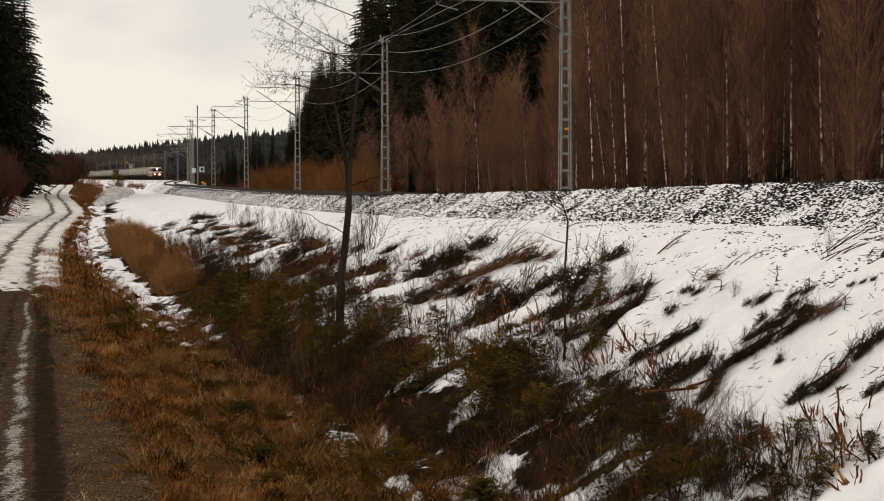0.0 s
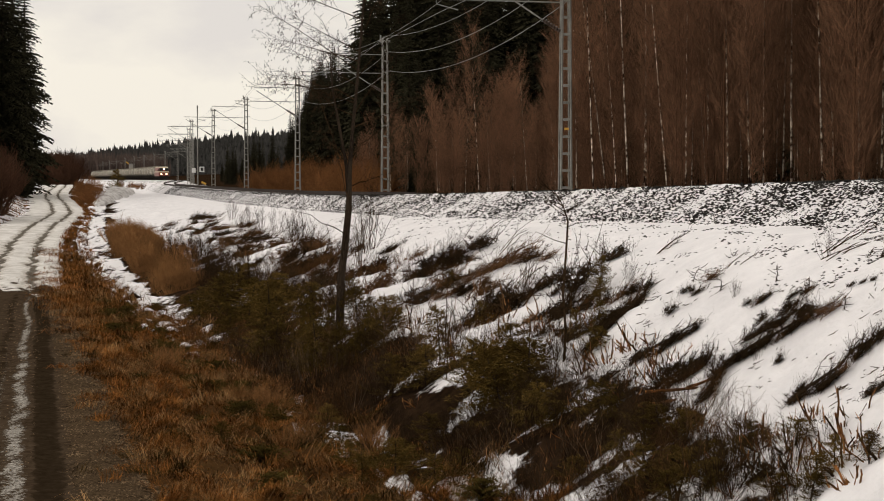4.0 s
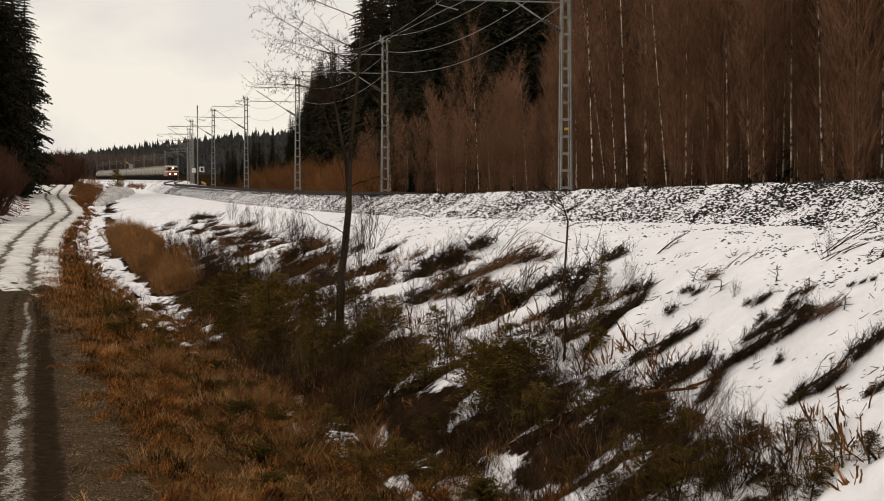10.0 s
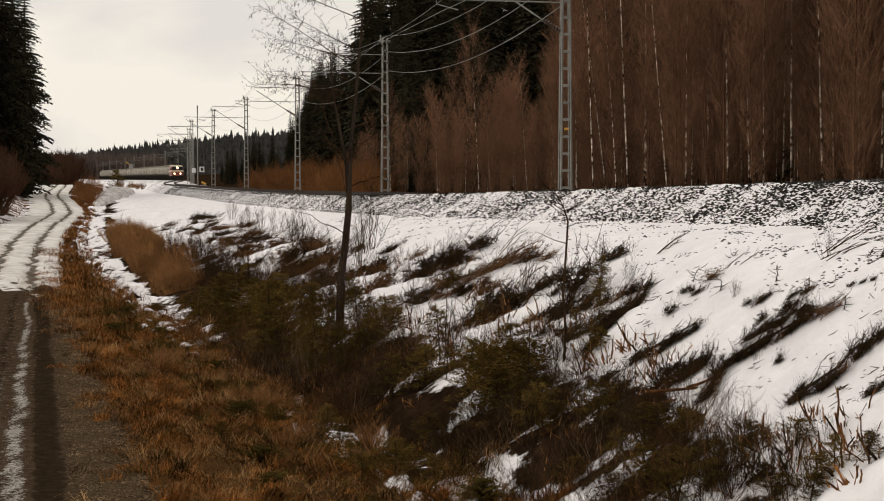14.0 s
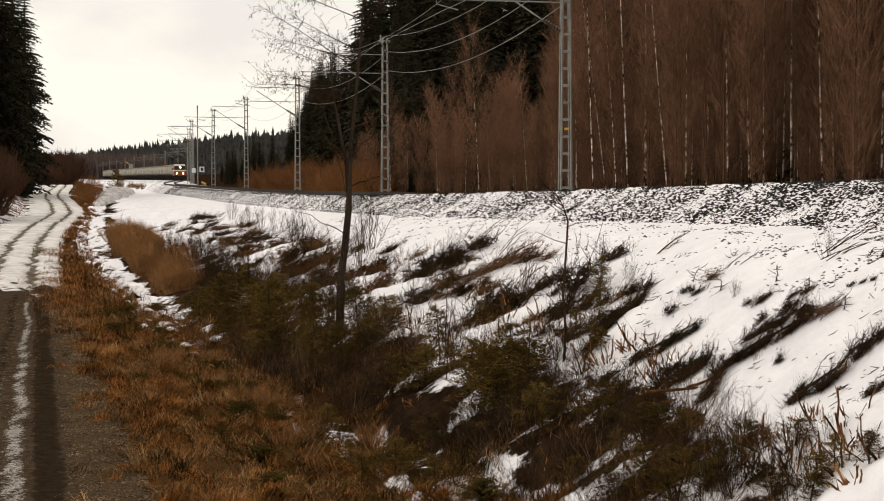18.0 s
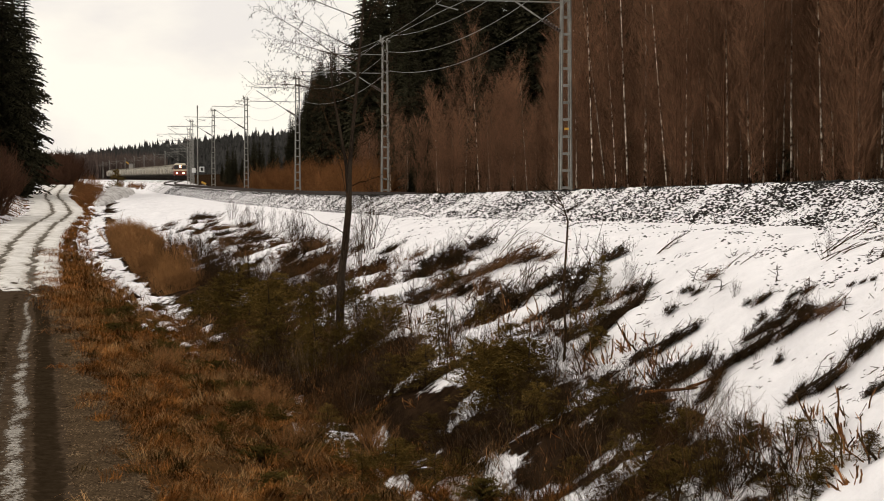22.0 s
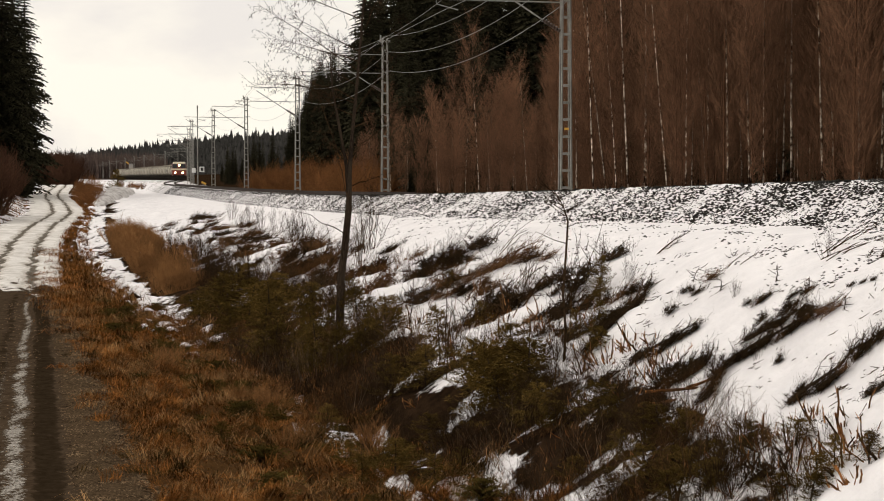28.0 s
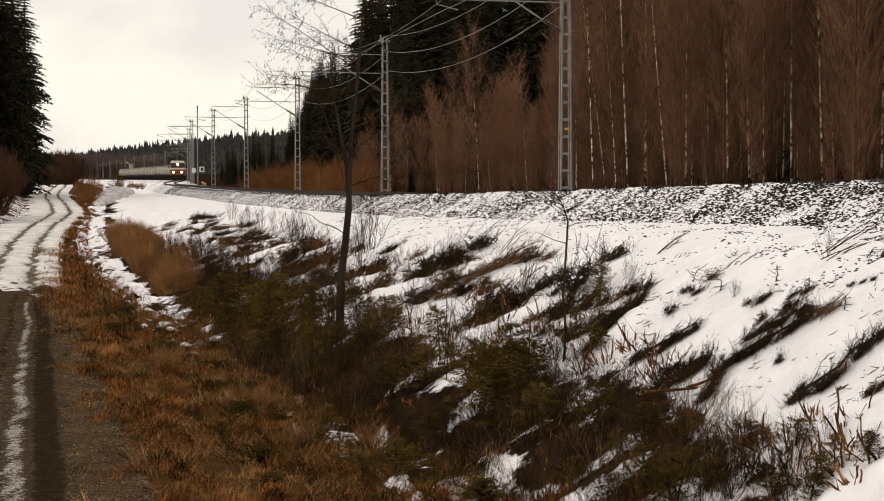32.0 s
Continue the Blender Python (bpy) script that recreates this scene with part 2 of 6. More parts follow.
def profile(y):
    """The ground's cross-section at y: stations x and heights z from left to right."""
    xr, zr, xv, xd, zd, xc, zc = rut_x(y), road_z(y), verge_x(y), ditch_x(y), ditch_z(y), track_x(y), track_z(y)
    xs = [xr - 400, xr - 40, xr - 9, xr - 5.2, xr - 3.9, xr - 3.0, xv, xv + 0.3 * (xd - xv), xd - 0.6, xd + 0.5,
          xd + 0.42 * (xc - 4.6 - xd), xd + 0.8 * (xc - 4.6 - xd), xc - 4.6, xc - 3.4, xc + 3.4, xc + 5.0, xc + 6.2, xc + 9, xc + 40, xc + 120, xc + 500]
    zs = [zr + 5, zr + 1.5, zr + 0.7, zr + 0.5, zr - 0.05, zr, zr, zr - 0.08 + 0.25 * (zd - zr), zd, zd,
          zd + 0.40 * (zc - 0.95 - zd), zd + 0.84 * (zc - 0.95 - zd), zc - 0.95, zc - 0.78, zc - 0.78, zc - 1.2, zc - 1.2, zc - 0.7, zc + 0.6, zc + 4, zc + 9]
    return np.array([np.asarray(v, float) + 0 * np.asarray(y, float) for v in xs]), np.array([np.asarray(v, float) + 0 * np.asarray(y, float) for v in zs])


def height(x, y):
    """The ground's height, with its lumps."""
    x, y = float(x), float(y)
    xs, zs = profile(y)
    return float(np.interp(x, xs, zs)) + lumps(x, y, xs)


def lumps(x, y, xs):
    slope = np.clip((x - xs[8]) / 1.0, 0, 1) * np.clip((xs[12] - x) / 2.5, 0, 1)
    bank = np.clip((x - xs[6]) / 0.8, 0, 1) * np.clip((xs[9] - x) / 0.8, 0, 1)
    left = np.clip((xs[4] - x) / 1.5, 0, 1)
    right = np.clip((x - xs[16]) / 3, 0, 1)
    return (slope * (0.17 * wave(x * 0.3, y + 0.4 * x, 2.2, 3) + 0.03 * wave(x, y, 0.8, 4)) + bank * (0.18 * wave(x, y, 1.4, 5) + 0.06 * wave(x, y, 0.55, 6))
            + left * 0.15 * wave(x, y, 3.5, 7) + right * 0.25 * wave(x, y, 7, 8))


def heights(x, y):
    """Ground heights of many points."""
    xs, zs = profile(y)
    z = np.empty(len(x))
    for k in range(len(x)):
        z[k] = np.interp(x[k], xs[:, k], zs[:, k])
    return z + lumps(x, y, xs)


# ---- mesh tools ----
class Build:
    """Gathers tubes, boxes and blades into one mesh."""

    def __init__(self):
        self.v, self.f = [], []

    def tube(self, pts, radii, sides=4, cap=True):
        pts = [Vector(p) for p in pts]
        n0 = len(self.v)
        for i, p in enumerate(pts):
            d = pts[min(i + 1, len(pts) - 1)] - pts[max(i - 1, 0)]
            d = d.normalized() if d.length > 1e-9 else Vector((0, 0, 1))
            a = d.cross(Vector((0.31, 0.95, 0.05)) if abs(d.z) > 0.9 else Vector((0, 0, 1))).normalized()
            b = d.cross(a)
            r = radii[i] if isinstance(radii, (list, tuple)) else radii
            for k in range(sides):
                w = 2 * math.pi * k / sides
                self.v.append(p + a * (r * math.cos(w)) + b * (r * math.sin(w)))
        for i in range(len(pts) - 1):
            for k in range(sides):
                q, k2 = n0 + i * sides, (k + 1) % sides
                self.f.append((q + k, q + k2, q + sides + k2, q + sides + k))
        if cap and sides > 2:
            self.f.append(tuple(n0 + k for k in range(sides))[::-1])
            self.f.append(tuple(n0 + (len(pts) - 1) * sides + k for k in range(sides)))
        return self

    def box(self, lo, hi, m=None, chamfer=0.0):
        (x0, y0, z0), (x1, y1, z1) = lo, hi
        n0, c = len(self.v), chamfer
        if c:
            ring = [(x0 + c, y0), (x1 - c, y0), (x1, y0 + c), (x1, y1 - c), (x1 - c, y1), (x0 + c, y1), (x0, y1 - c), (x0, y0 + c)]
        else:
            ring = [(x0, y0), (x1, y0), (x1, y1), (x0, y1)]
        k = len(ring)
        pts = [Vector((x, y, z)) for z in (z0, z1) for x, y in ring]
        self.v += [m @ p for p in pts] if m else pts
        self.f.append(tuple(n0 + i for i in range(k))[::-1])
        self.f.append(tuple(n0 + k + i for i in range(k)))
        for i in range(k):
            self.f.append((n0 + i, n0 + (i + 1) % k, n0 + k + (i + 1) % k, n0 + k + i))
        return self

    def face(self, *pts):
        n0 = len(self.v)
        self.v += [Vector(p) for p in pts]
        self.f.append(tuple(range(n0, n0 + len(pts))))
        return self

    def loft(self, rings, closed=True):
        """Joins rings of equal count, with end caps."""
        n0, k = len(self.v), len(rings[0])
        for r in rings:
            self.v += [Vector(p) for p in r]
        for i in range(len(rings) - 1):
            for j in range(k):
                q, j2 = n0 + i * k, (j + 1) % k
                self.f.append((q + j, q + j2, q + k + j2, q + k + j))
        self.f.append(tuple(n0 + j for j in range(k))[::-1])
        self.f.append(tuple(n0 + (len(rings) - 1) * k + j for j in range(k)))
        return self

    def mesh(self, name, mat, smooth=False):
        me = bpy.data.meshes.new(name)
        me.from_pydata([tuple(p) for p in self.v], [], self.f)
        me.materials.append(mat)
        if smooth:
            me.polygons.foreach_set("use_smooth", [True] * len(me.polygons))
        me.update()
        return me


def part(name, build, mat, parent, label="", smooth=False):
    ob = new(name, build.mesh(name, mat, smooth) if isinstance(build, Build) else build)
    ob.parent = parent
    return tagged(ob, label) if label else ob


def thing(name, label, category, group="", kind="", at=(0, 0, 0), turn=0):
    ob = new(name)
    ob.empty_display_size = 0.2
    ob.matrix_basis = pose(*at, 0, 0, turn)
    return tagged(ob, label, category, group, kind)


def sheet(name, X, Y, Z, mat, attrs, label, smooth=True):
    """A grid surface with named masks for its material."""
    r, c = X.shape
    me = bpy.data.meshes.new(name)
    i = np.arange(r * c).reshape(r, c)
    quads = np.stack([i[:-1, :-1], i[:-1, 1:], i[1:, 1:], i[1:, :-1]], -1).reshape(-1, 4)
    me.vertices.add(r * c)
    me.vertices.foreach_set("co", np.stack([X, Y, Z], -1).reshape(-1).astype(np.float32))
    me.loops.add(quads.size)
    me.loops.foreach_set("vertex_index", quads.reshape(-1).astype(np.int32))
    me.polygons.add(len(quads))
    me.polygons.foreach_set("loop_start", (np.arange(len(quads)) * 4).astype(np.int32))
    me.polygons.foreach_set("use_smooth", np.ones(len(quads), bool))
    me.update(calc_edges=True)
    for key, values in attrs.items():
        me.attributes.new(key, "FLOAT", "POINT").data.foreach_set("value", values.reshape(-1).astype(np.float32))
    me.materials.append(mat)
    me.validate()
    return tagged(new(name, me), label, kind="structure")


def step(v, a, b):
    t = np.clip((v - a) / (b - a), 0, 1)
    return t * t * (3 - 2 * t)


# ---- ground, road, track bed ----
def rows_y():
    y, out = -60.0, []
    while y < 3000:
        out.append(y)
        y += 2.5 if y < 12 else max(0.14, (y - 6) * 0.0085) if y < 420 else (y - 300) * 0.06
    return np.array(out)


def build_ground():
    y = rows_y()
    xs, zs = profile(y)
    per = [2, 8, 10, 10, 6, 4, 4, 14, 16, 8, 26, 26, 14, 4, 6, 4, 4, 4, 14, 6]
    X, Z = [], []
    for k, n in enumerate(per):
        for q in range(n):
            X.append(xs[k] + (xs[k + 1] - xs[k]) * q / n)
            Z.append(zs[k] + (zs[k + 1] - zs[k]) * q / n)
    X.append(xs[-1]), Z.append(zs[-1])
    X, Z = np.array(X).T, np.array(Z).T
    Y = np.repeat(y[:, None], X.shape[1], 1)
    S = [v[:, None] for v in xs]
    Z = Z + lumps(X, Y, S)
    Z = Z - 0.08 * ((X > S[5] - 0.3) & (X < S[6] - 0.1))
    t = (X - S[9]) / (S[12] - S[9])
    w1, w2, w3 = wave(X, Y, 5, 21), wave(X, Y, 1.6, 22), wave(X * 0.22, Y + 0.4 * X, 1.7, 23)
    far = step(Y, 55, 140)
    edge = 0.32 - 0.12 * step(32 - Y, 0, 4) - 0.22 * far + 0.10 * w1 + 0.05 * step(Y, 60, 120)
    slope_snow = step(t, edge - 0.28, edge + 0.10) * 0.95 - 0.15 + (0.34 - 0.30 * far) * w3 * step(0.5 - t, 0.0, 0.25)
    # the litter-strewn patch low on the near embankment, and the clean drifts above and beyond it
    patch = step(Y, 22, 25) * step(32 - Y, 0, 2.5) * step(t, 0.02, 0.14) * step(0.46 - 0.018 * np.clip(27 - Y, 0, 9) - t, 0, 0.08)
    drift = step(Y, 29.5, 32) * step(39 - Y, 0, 3) * step(t, 0.0, 0.12) + 2.6 * step(33 - Y, 0, 3) * step(Y, 25.5, 27.5) * step(0.14 - t, 0, 0.08)
    slope_snow = slope_snow - (0.33 - 0.25 * w2) * patch + 0.10 * np.clip(drift, 0, 2.6) * (1 - patch) + 0.35 * step(33 - Y, 0, 3) * step(t, 0.42, 0.52)
    slope_snow = slope_snow + 0.5 * step(Y, 44, 50) * step(70 - Y, 0, 8) * step(0.14 - t, 0, 0.1)
    lean = step(Y, 60, 84)
    bank_snow = -0.47 + 0.22 * w2 + 0.80 * lean
    ditch_snow = 0.40 + 0.02 * step(33 - Y, 0, 2) - 0.12 * step(Y, 34, 37) + 0.35 * w2 + 0.36 * step(Y, 44, 54)
    left_snow = 0.55 + 0.4 * w2 - 0.5 * step(S[3] - X, 2, 7)
    wood_snow = 0.55 - 0.75 * step(X - S[14], 2.0, 5.0) + 0.15 * w2
    snow = np.where(X < S[5], left_snow, np.where(X < S[8] - 0.4, bank_snow, np.where(X < S[9] + 0.2, ditch_snow, np.where(X < S[12], slope_snow, wood_snow))))
    snow = np.where((X >= S[12]) & (X < S[14]), 0.9, snow)
    grass = np.where((X < S[8] + 0.3), 0.75, 0.25) + 0.2 * w1
    sheet("ground", X, Y, Z, M_GROUND, {"snow": snow, "grass": grass}, "rough ground with dry brown grass and melting snow")


def mud_shift(y):
    """How far the wheel lines of the muddy stretch lie to the right of the rut."""
    return 0.35 * np.clip((60 - np.asarray(y, float)) / 34, 0, 1.2)


def build_road():
    y = rows_y()
    y = y[y < 700]
    right = verge_x(y) - rut_x(y)
    lat = np.concatenate([np.arange(-3.4, 1.2, 0.07), [1.2, 1.35, 1.5, 1.7, 1.9, 2.1, 2.3, 2.5, 2.7]])
    lat = np.minimum(np.repeat(lat[None, :], len(y), 0), (right + 0.15)[:, None])
    X = rut_x(y)[:, None] + lat + 0.05 * wave(y, y, 9, 31)[:, None]
    Y = np.repeat(y[:, None], lat.shape[1], 1)
    wob = 0.10 * wave(Y, Y * 0, 4, 32) + 0.05 * wave(X, Y, 1.1, 33)
    d1, d2 = np.abs(lat - wob), np.abs(lat + 1.42 - wob)
    rut = np.exp(-(np.minimum(d1, d2) / (0.27 + 0.06 * wave(X, Y, 6, 45))) ** 2)
    slush = np.exp(-(np.minimum(d1, d2) / 0.52) ** 2) + 0.25 * wave(X, Y, 3.5, 46) + 0.35 * step(76 - Y, 0, 12) * np.exp(-((lat - 0.1) / 0.5) ** 2)
    snowy = step(Y + 2.2 * wave(X, Y, 2.5, 38) + 1.6 * wave(X, Y, 0.7, 39), 60.5, 70)
    edge = step(np.abs(lat + 0.7), 1.75, 2.3)
    Z = road_z(y)[:, None] - 0.05 * rut * snowy + 0.035 * (1 - rut) * snowy + 0.012 * wave(X, Y, 0.9, 34) - 0.05 * step(lat, right[:, None] - 0.2, right[:, None] + 0.15)
    shift = mud_shift(Y)
    line = 0.03 + shift + 0.025 * wave(Y, Y * 0, 9, 36)
    ice = np.exp(-((lat - line) / (0.15 + 0.50 * shift)) ** 2) * (0.60 + 0.10 * wave(X * 2, Y * 0.5, 0.8, 35)) + 0.40 * np.exp(-((lat + 0.35 - shift) / 0.10) ** 2) + 0.3 * np.exp(-((lat + 1.5) / 0.3) ** 2)
    mud = np.exp(-((lat - 0.44 - 1.3 * shift) / (0.25 + 0.15 * shift)) ** 4) + 0.8 * np.exp(-((lat + 0.42 - shift) / 0.22) ** 2)
    snow = snowy * (0.95 - 0.5 * edge * (0.5 + 0.5 * wave(X, Y, 2, 37))) - (1 - snowy) * 0.5
    gravel = step(lat + 0.06 * wave(X, Y, 0.8, 44), 0.52 + 1.4 * shift, 0.95 + 1.4 * shift) * 0.78
    sheet("road", X, Y, Z + 0.03, M_ROAD, {"snow": snow, "gravel": gravel, "mud": (1 - snowy) * (0.12 + 0.52 * mud), "ice": (1 - snowy) * (ice - 0.06), "rut": snowy * (rut * 0.72 - 0.02), "slush": snowy * (slush * 0.88 - 0.10)},
          "narrow dirt road, muddy near and snow-covered with wheel ruts beyond")


def build_track_bed():
    y = rows_y()
    y = y[(y > -40) & (y < 1100)]
    lat = np.concatenate([np.linspace(-4.3, -3.7, 5), np.linspace(-3.6, -2.3, 16), [-2.1, -1.6, -0.9, 0, 0.9, 1.6, 2.1, 2.3, 2.7, 3.1, 3.5, 3.7]])
    z = np.interp(lat, [-4.3, -3.6, -2.3, -2.1, -1.7, 0, 2.25, 3.6, 3.8], [-0.96, -0.76, 0.1, 0.1, 0.0, 0.0, 0.0, -0.78, -0.9])
    X = track_x(y)[:, None] + lat[None, :]
    Y = np.repeat(y[:, None], len(lat), 1)
    z = z[None, :] - 0.1 * ((lat > -2.4) & (lat < -2.0))[None, :] * step(Y, 70, 95)
    Z = track_z(y)[:, None] + z - 0.12 + 0.012 * wave(X, Y, 0.7, 41) * step(120 - Y, 0, 60) + 0.02 * wave(X, Y, 3, 42)
    snow = np.where(np.abs(lat)[None, :] > 2.0, 0.64 + 0.05 * wave(X, Y, 3, 43) - 0.08 * step(Y, 60, 110), 0.78)
    bed = sheet("track_bed", X, Y, Z, M_BALLAST, {"snow": snow}, "snow-dusted crushed stone ballast of the railway")
    r = random.Random(44)
    cubes = []
    for k in range(6):
        b = Build().box((-1, -0.8, -0.6), (1, 0.8, 0.6), chamfer=0.4)
        b.v = [Vector((p.x * r.uniform(0.7, 1.1), p.y * r.uniform(0.7, 1.1), p.z * r.uniform(0.6, 1.1))) for p in b.v]
        cubes.append(b.mesh("stone", M_STONE))
    for k in range(300):
        ys, la = 30 + 20 * r.random(), r.uniform(-3.6, -2.25)
        st = part("stone", cubes[k % 6], None, bed)
        st.matrix_basis = pose(float(track_x(ys)) + la, ys, float(track_z(ys)) + (la + 2.3) * 0.66 + 0.1 - 0.12, r.uniform(0, 60), r.uniform(0, 60), r.uniform(0, 360)) @ Matrix.Scale(r.uniform(0.020, 0.034), 4)


def pebbles(name, P, S, base, tri, mat, label, category, seed, heading):
    """Small angular stones of size S at the points P, joined, their long side near that heading."""
    r = np.random.RandomState(seed)
    n, k = len(P), len(base)
    q = np.asarray(base, float)[None] * r.uniform(0.65, 1.35, (n, k, 3)) * S[:, None, None]
    a = heading + r.normal(0, 0.5, n)
    tip = r.normal(0, 0.25, n)
    q[:, :, 2] += q[:, :, 0] * tip[:, None]
    ca, sa = np.cos(a)[:, None], np.sin(a)[:, None]
    V = np.stack([q[:, :, 0] * ca - q[:, :, 1] * sa, q[:, :, 0] * sa + q[:, :, 1] * ca, q[:, :, 2]], -1) + P[:, None, :]
    me = bpy.data.meshes.new(name)
    loops = (np.arange(n)[:, None, None] * k + np.asarray(tri)[None]).reshape(-1)
    me.vertices.add(n * k)
    me.vertices.foreach_set("co", V.reshape(-1).astype(np.float32))
    me.loops.add(len(loops))
    me.loops.foreach_set("vertex_index", loops.astype(np.int32))
    me.polygons.add(len(loops) // 3)
    me.polygons.foreach_set("loop_start", (np.arange(len(loops) // 3) * 3).astype(np.int32))
    me.update(calc_edges=True)
    me.materials.append(mat)
    me.validate()
    return tagged(new(name, me), label, category, kind="stuff")


CHIP = [(1, 0, 0), (0, 1, 0), (-1, 0, 0), (0, -1, 0), (0, 0, 0.8), (0, 0, -0.6)]
CHIP_TRI = [(0, 1, 4), (1, 2, 4), (2, 3, 4), (3, 0, 4), (1, 0, 5), (2, 1, 5), (3, 2, 5), (0, 3, 5)]


def build_stones():
    """Loose ballast stones showing dark through the snow on the near shoulder."""
    r = np.random.RandomState(5)
    k = np.arange(46000)
    y = 26 + 190 * ((k * 0.7548776662) % 1) ** 2.3
    v = (k * 0.5698402910 + 0.6 * r.rand(len(k))) % 1
    keep = (y < 90) | (r.rand(len(k)) > 0.55)
    y, v = y[keep], v[keep]
    n = len(y)
    low = (r.rand(n) < 0.15) & (y < 75)
    lat = np.where(low, -3.5 - 2.4 * v ** 1.6, -2.12 - 1.5 * v ** 1.1)
    x = track_x(y) + lat
    keep = np.where(low, wave(x, y * 0.5, 1.1, 51) + r.rand(n) > 0.70, wave(x, y, 1.3, 52) * 0.12 + r.rand(n) > 0.20)
    x, y, lat, low = x[keep], y[keep], lat[keep], low[keep]
    s = r.uniform(0.015, 0.029, len(x)) * (1 + y / 260) * np.where(low, 0.8, 1.0)
    z = track_z(y) + np.interp(lat, [-4.3, -3.6, -2.3, 0], [-0.84, -0.76, 0.10, 0.1]) - 0.12
    z = np.where(low, heights(x, y), z) + s * r.uniform(-0.25, 0.25, len(x))
    base = np.array(CHIP) * (1.75, 1.1, 0.75)
    pebbles("ballast_stones", np.stack([x, y, z], -1), s, base, CHIP_TRI, M_STONE, "loose dark crushed stones poking through thin snow", "ballast", 54, -0.35)


def build_rails():
    y = np.concatenate([np.arange(-30, 420, 3.0), np.arange(420, 1000, 10.0)])
    for side in (-0.79, 0.79):
        bd = Build()
        rings = []
        for k in y:
            x, z = float(track_x(k)) + side, float(track_z(k)) + 0.02 - 0.15 * float(step(95 - k, 0, 20))
            rings.append([(x - 0.07, k, z - 0.06), (x - 0.012, k, z - 0.04), (x - 0.012, k, z + 0.07), (x - 0.036, k, z + 0.08), (x - 0.036, k, z + 0.11),
                          (x + 0.036, k, z + 0.11), (x + 0.036, k, z + 0.08), (x + 0.012, k, z + 0.07), (x + 0.012, k, z - 0.04), (x + 0.07, k, z - 0.06)])
        bd.loft(rings)
        tagged(new("rail", bd.mesh("rail", M_RAIL)), "rusty brown steel rail on ballast", "rail", "rails of the track", "structure")
    b = Build().box((-1.3, -0.13, -0.16), (1.3, 0.13, 0.0), chamfer=0.03)
    me = b.mesh("sleeper", M_SLEEPER)
    track = thing("railway_track", "single railway track of concrete sleepers", "track", kind="structure")
    for i in range(300):
        k = 100 + i * 0.62
        ob = part("sleeper", me, M_SLEEPER, track)
        ang = math.degrees(math.atan(float(track_x(k + 1) - track_x(k))))
        ob.matrix_basis = pose(float(track_x(k)), k, float(track_z(k)) - 0.118, 0, 0, -ang)


# ---- overhead line ----
def rail_turn(y):
    """The track's heading at y, in degrees about z from the y axis."""
    return -math.degrees(math.atan2(float(track_x(y + 1) - track_x(y - 1)), 2))


def build_mast(y, tall=9.0, wide=0.41):
    x, z = float(track_x(y)) + 3.0, float(track_z(y))
    mast = thing("catenary_mast", "grey galvanised lattice mast of the overhead line", "mast", "catenary masts", at=(x, y, z), turn=rail_turn(y))
    w = wide / 2
    for sx in (-1, 1):
        for sy in (-1, 1):
            part("leg", Build().tube([(sx * w, sy * w * 0.8, -1.3), (sx * w * 0.62, sy * w * 0.5, tall)], 0.042, 4), M_GALV, mast)
    part("footing", Build().box((-0.45, -0.45, -1.7), (0.45, 0.45, -0.75), chamfer=0.06), M_SLEEPER, mast, "weathered concrete footing")
    far = Build()
    h = -0.4
    while h < tall - 0.1:
        g = w * (1 - 0.38 * (h + 1.3) / (tall + 1.3))
        for sy in (-1, 1):
            lo, hi = (-g, sy * g * 0.8 - 0.012, h - 0.045), (g, sy * g * 0.8 + 0.012, h + 0.045)
            if y > 280:
                far.box(lo, hi)
            else:
                part("batten", Build().box(lo, hi), M_GALV, mast)
        h += 0.62
    if far.v:
        part("lattice", far, M_GALV, mast)
    if y == 70:
        part("marker_plate", Build().box((-0.08, -wide * 0.4 - 0.03, 2.32), (0.08, -wide * 0.4, 2.40)), M_YELLOW, mast, "small yellow marker plate")
    part("top_bracket", Build().box((-0.3, -0.06, tall - 0.25), (0.3, 0.06, tall - 0.15)).tube([(-0.25, 0, tall - 0.2), (-0.25, 0, tall + 0.15)], 0.05, 6), M_GALV, mast)
    part("cantilever_tube", Build().tube([(-0.1, 0, 8.02), (-3.4, 0, 8.08)], 0.03, 6), M_GALV, mast)
    part("stay_tube", Build().tube([(-0.1, 0, 5.85), (-1.0, 0, 6.40), (-3.2, 0, 7.8)], 0.032, 6), M_GALV, mast)
    part("steady_tube", Build().tube([(-0.1, 0, 6.95), (-4.9, 0, 7.0)], 0.028, 6), M_GALV, mast)
    part("registration_arm", Build().tube([(-4.0, 0, 6.62), (-4.8, 0, 6.82)], 0.022, 5).tube([(-4.8, 0, 6.82), (-4.8, 0, 7.0)], 0.015, 4), M_GALV, mast)
    ins = Build().tube([Vector((-0.1, 0, 5.85)).lerp(Vector((-1.0, 0, 6.40)), 0.12 + j * 0.055) for j in range(14)], [0.04, 0.095] * 7, 8)
    part("insulator", ins, M_INSUL, mast, "brown ribbed ceramic insulator")
    for zz in (8.15, 7.05):
        part("feeder_bracket", Build().tube([(0, 0, zz), (0.35, 0, zz + 0.05)], 0.025, 5), M_GALV, mast)
    return mast


MASTS = [30, 70, 111, 150, 190, 224, 268, 316, 362, 410, 458, 508, 556, 604, 652, 702, 752, 802, 852, 902, 952]


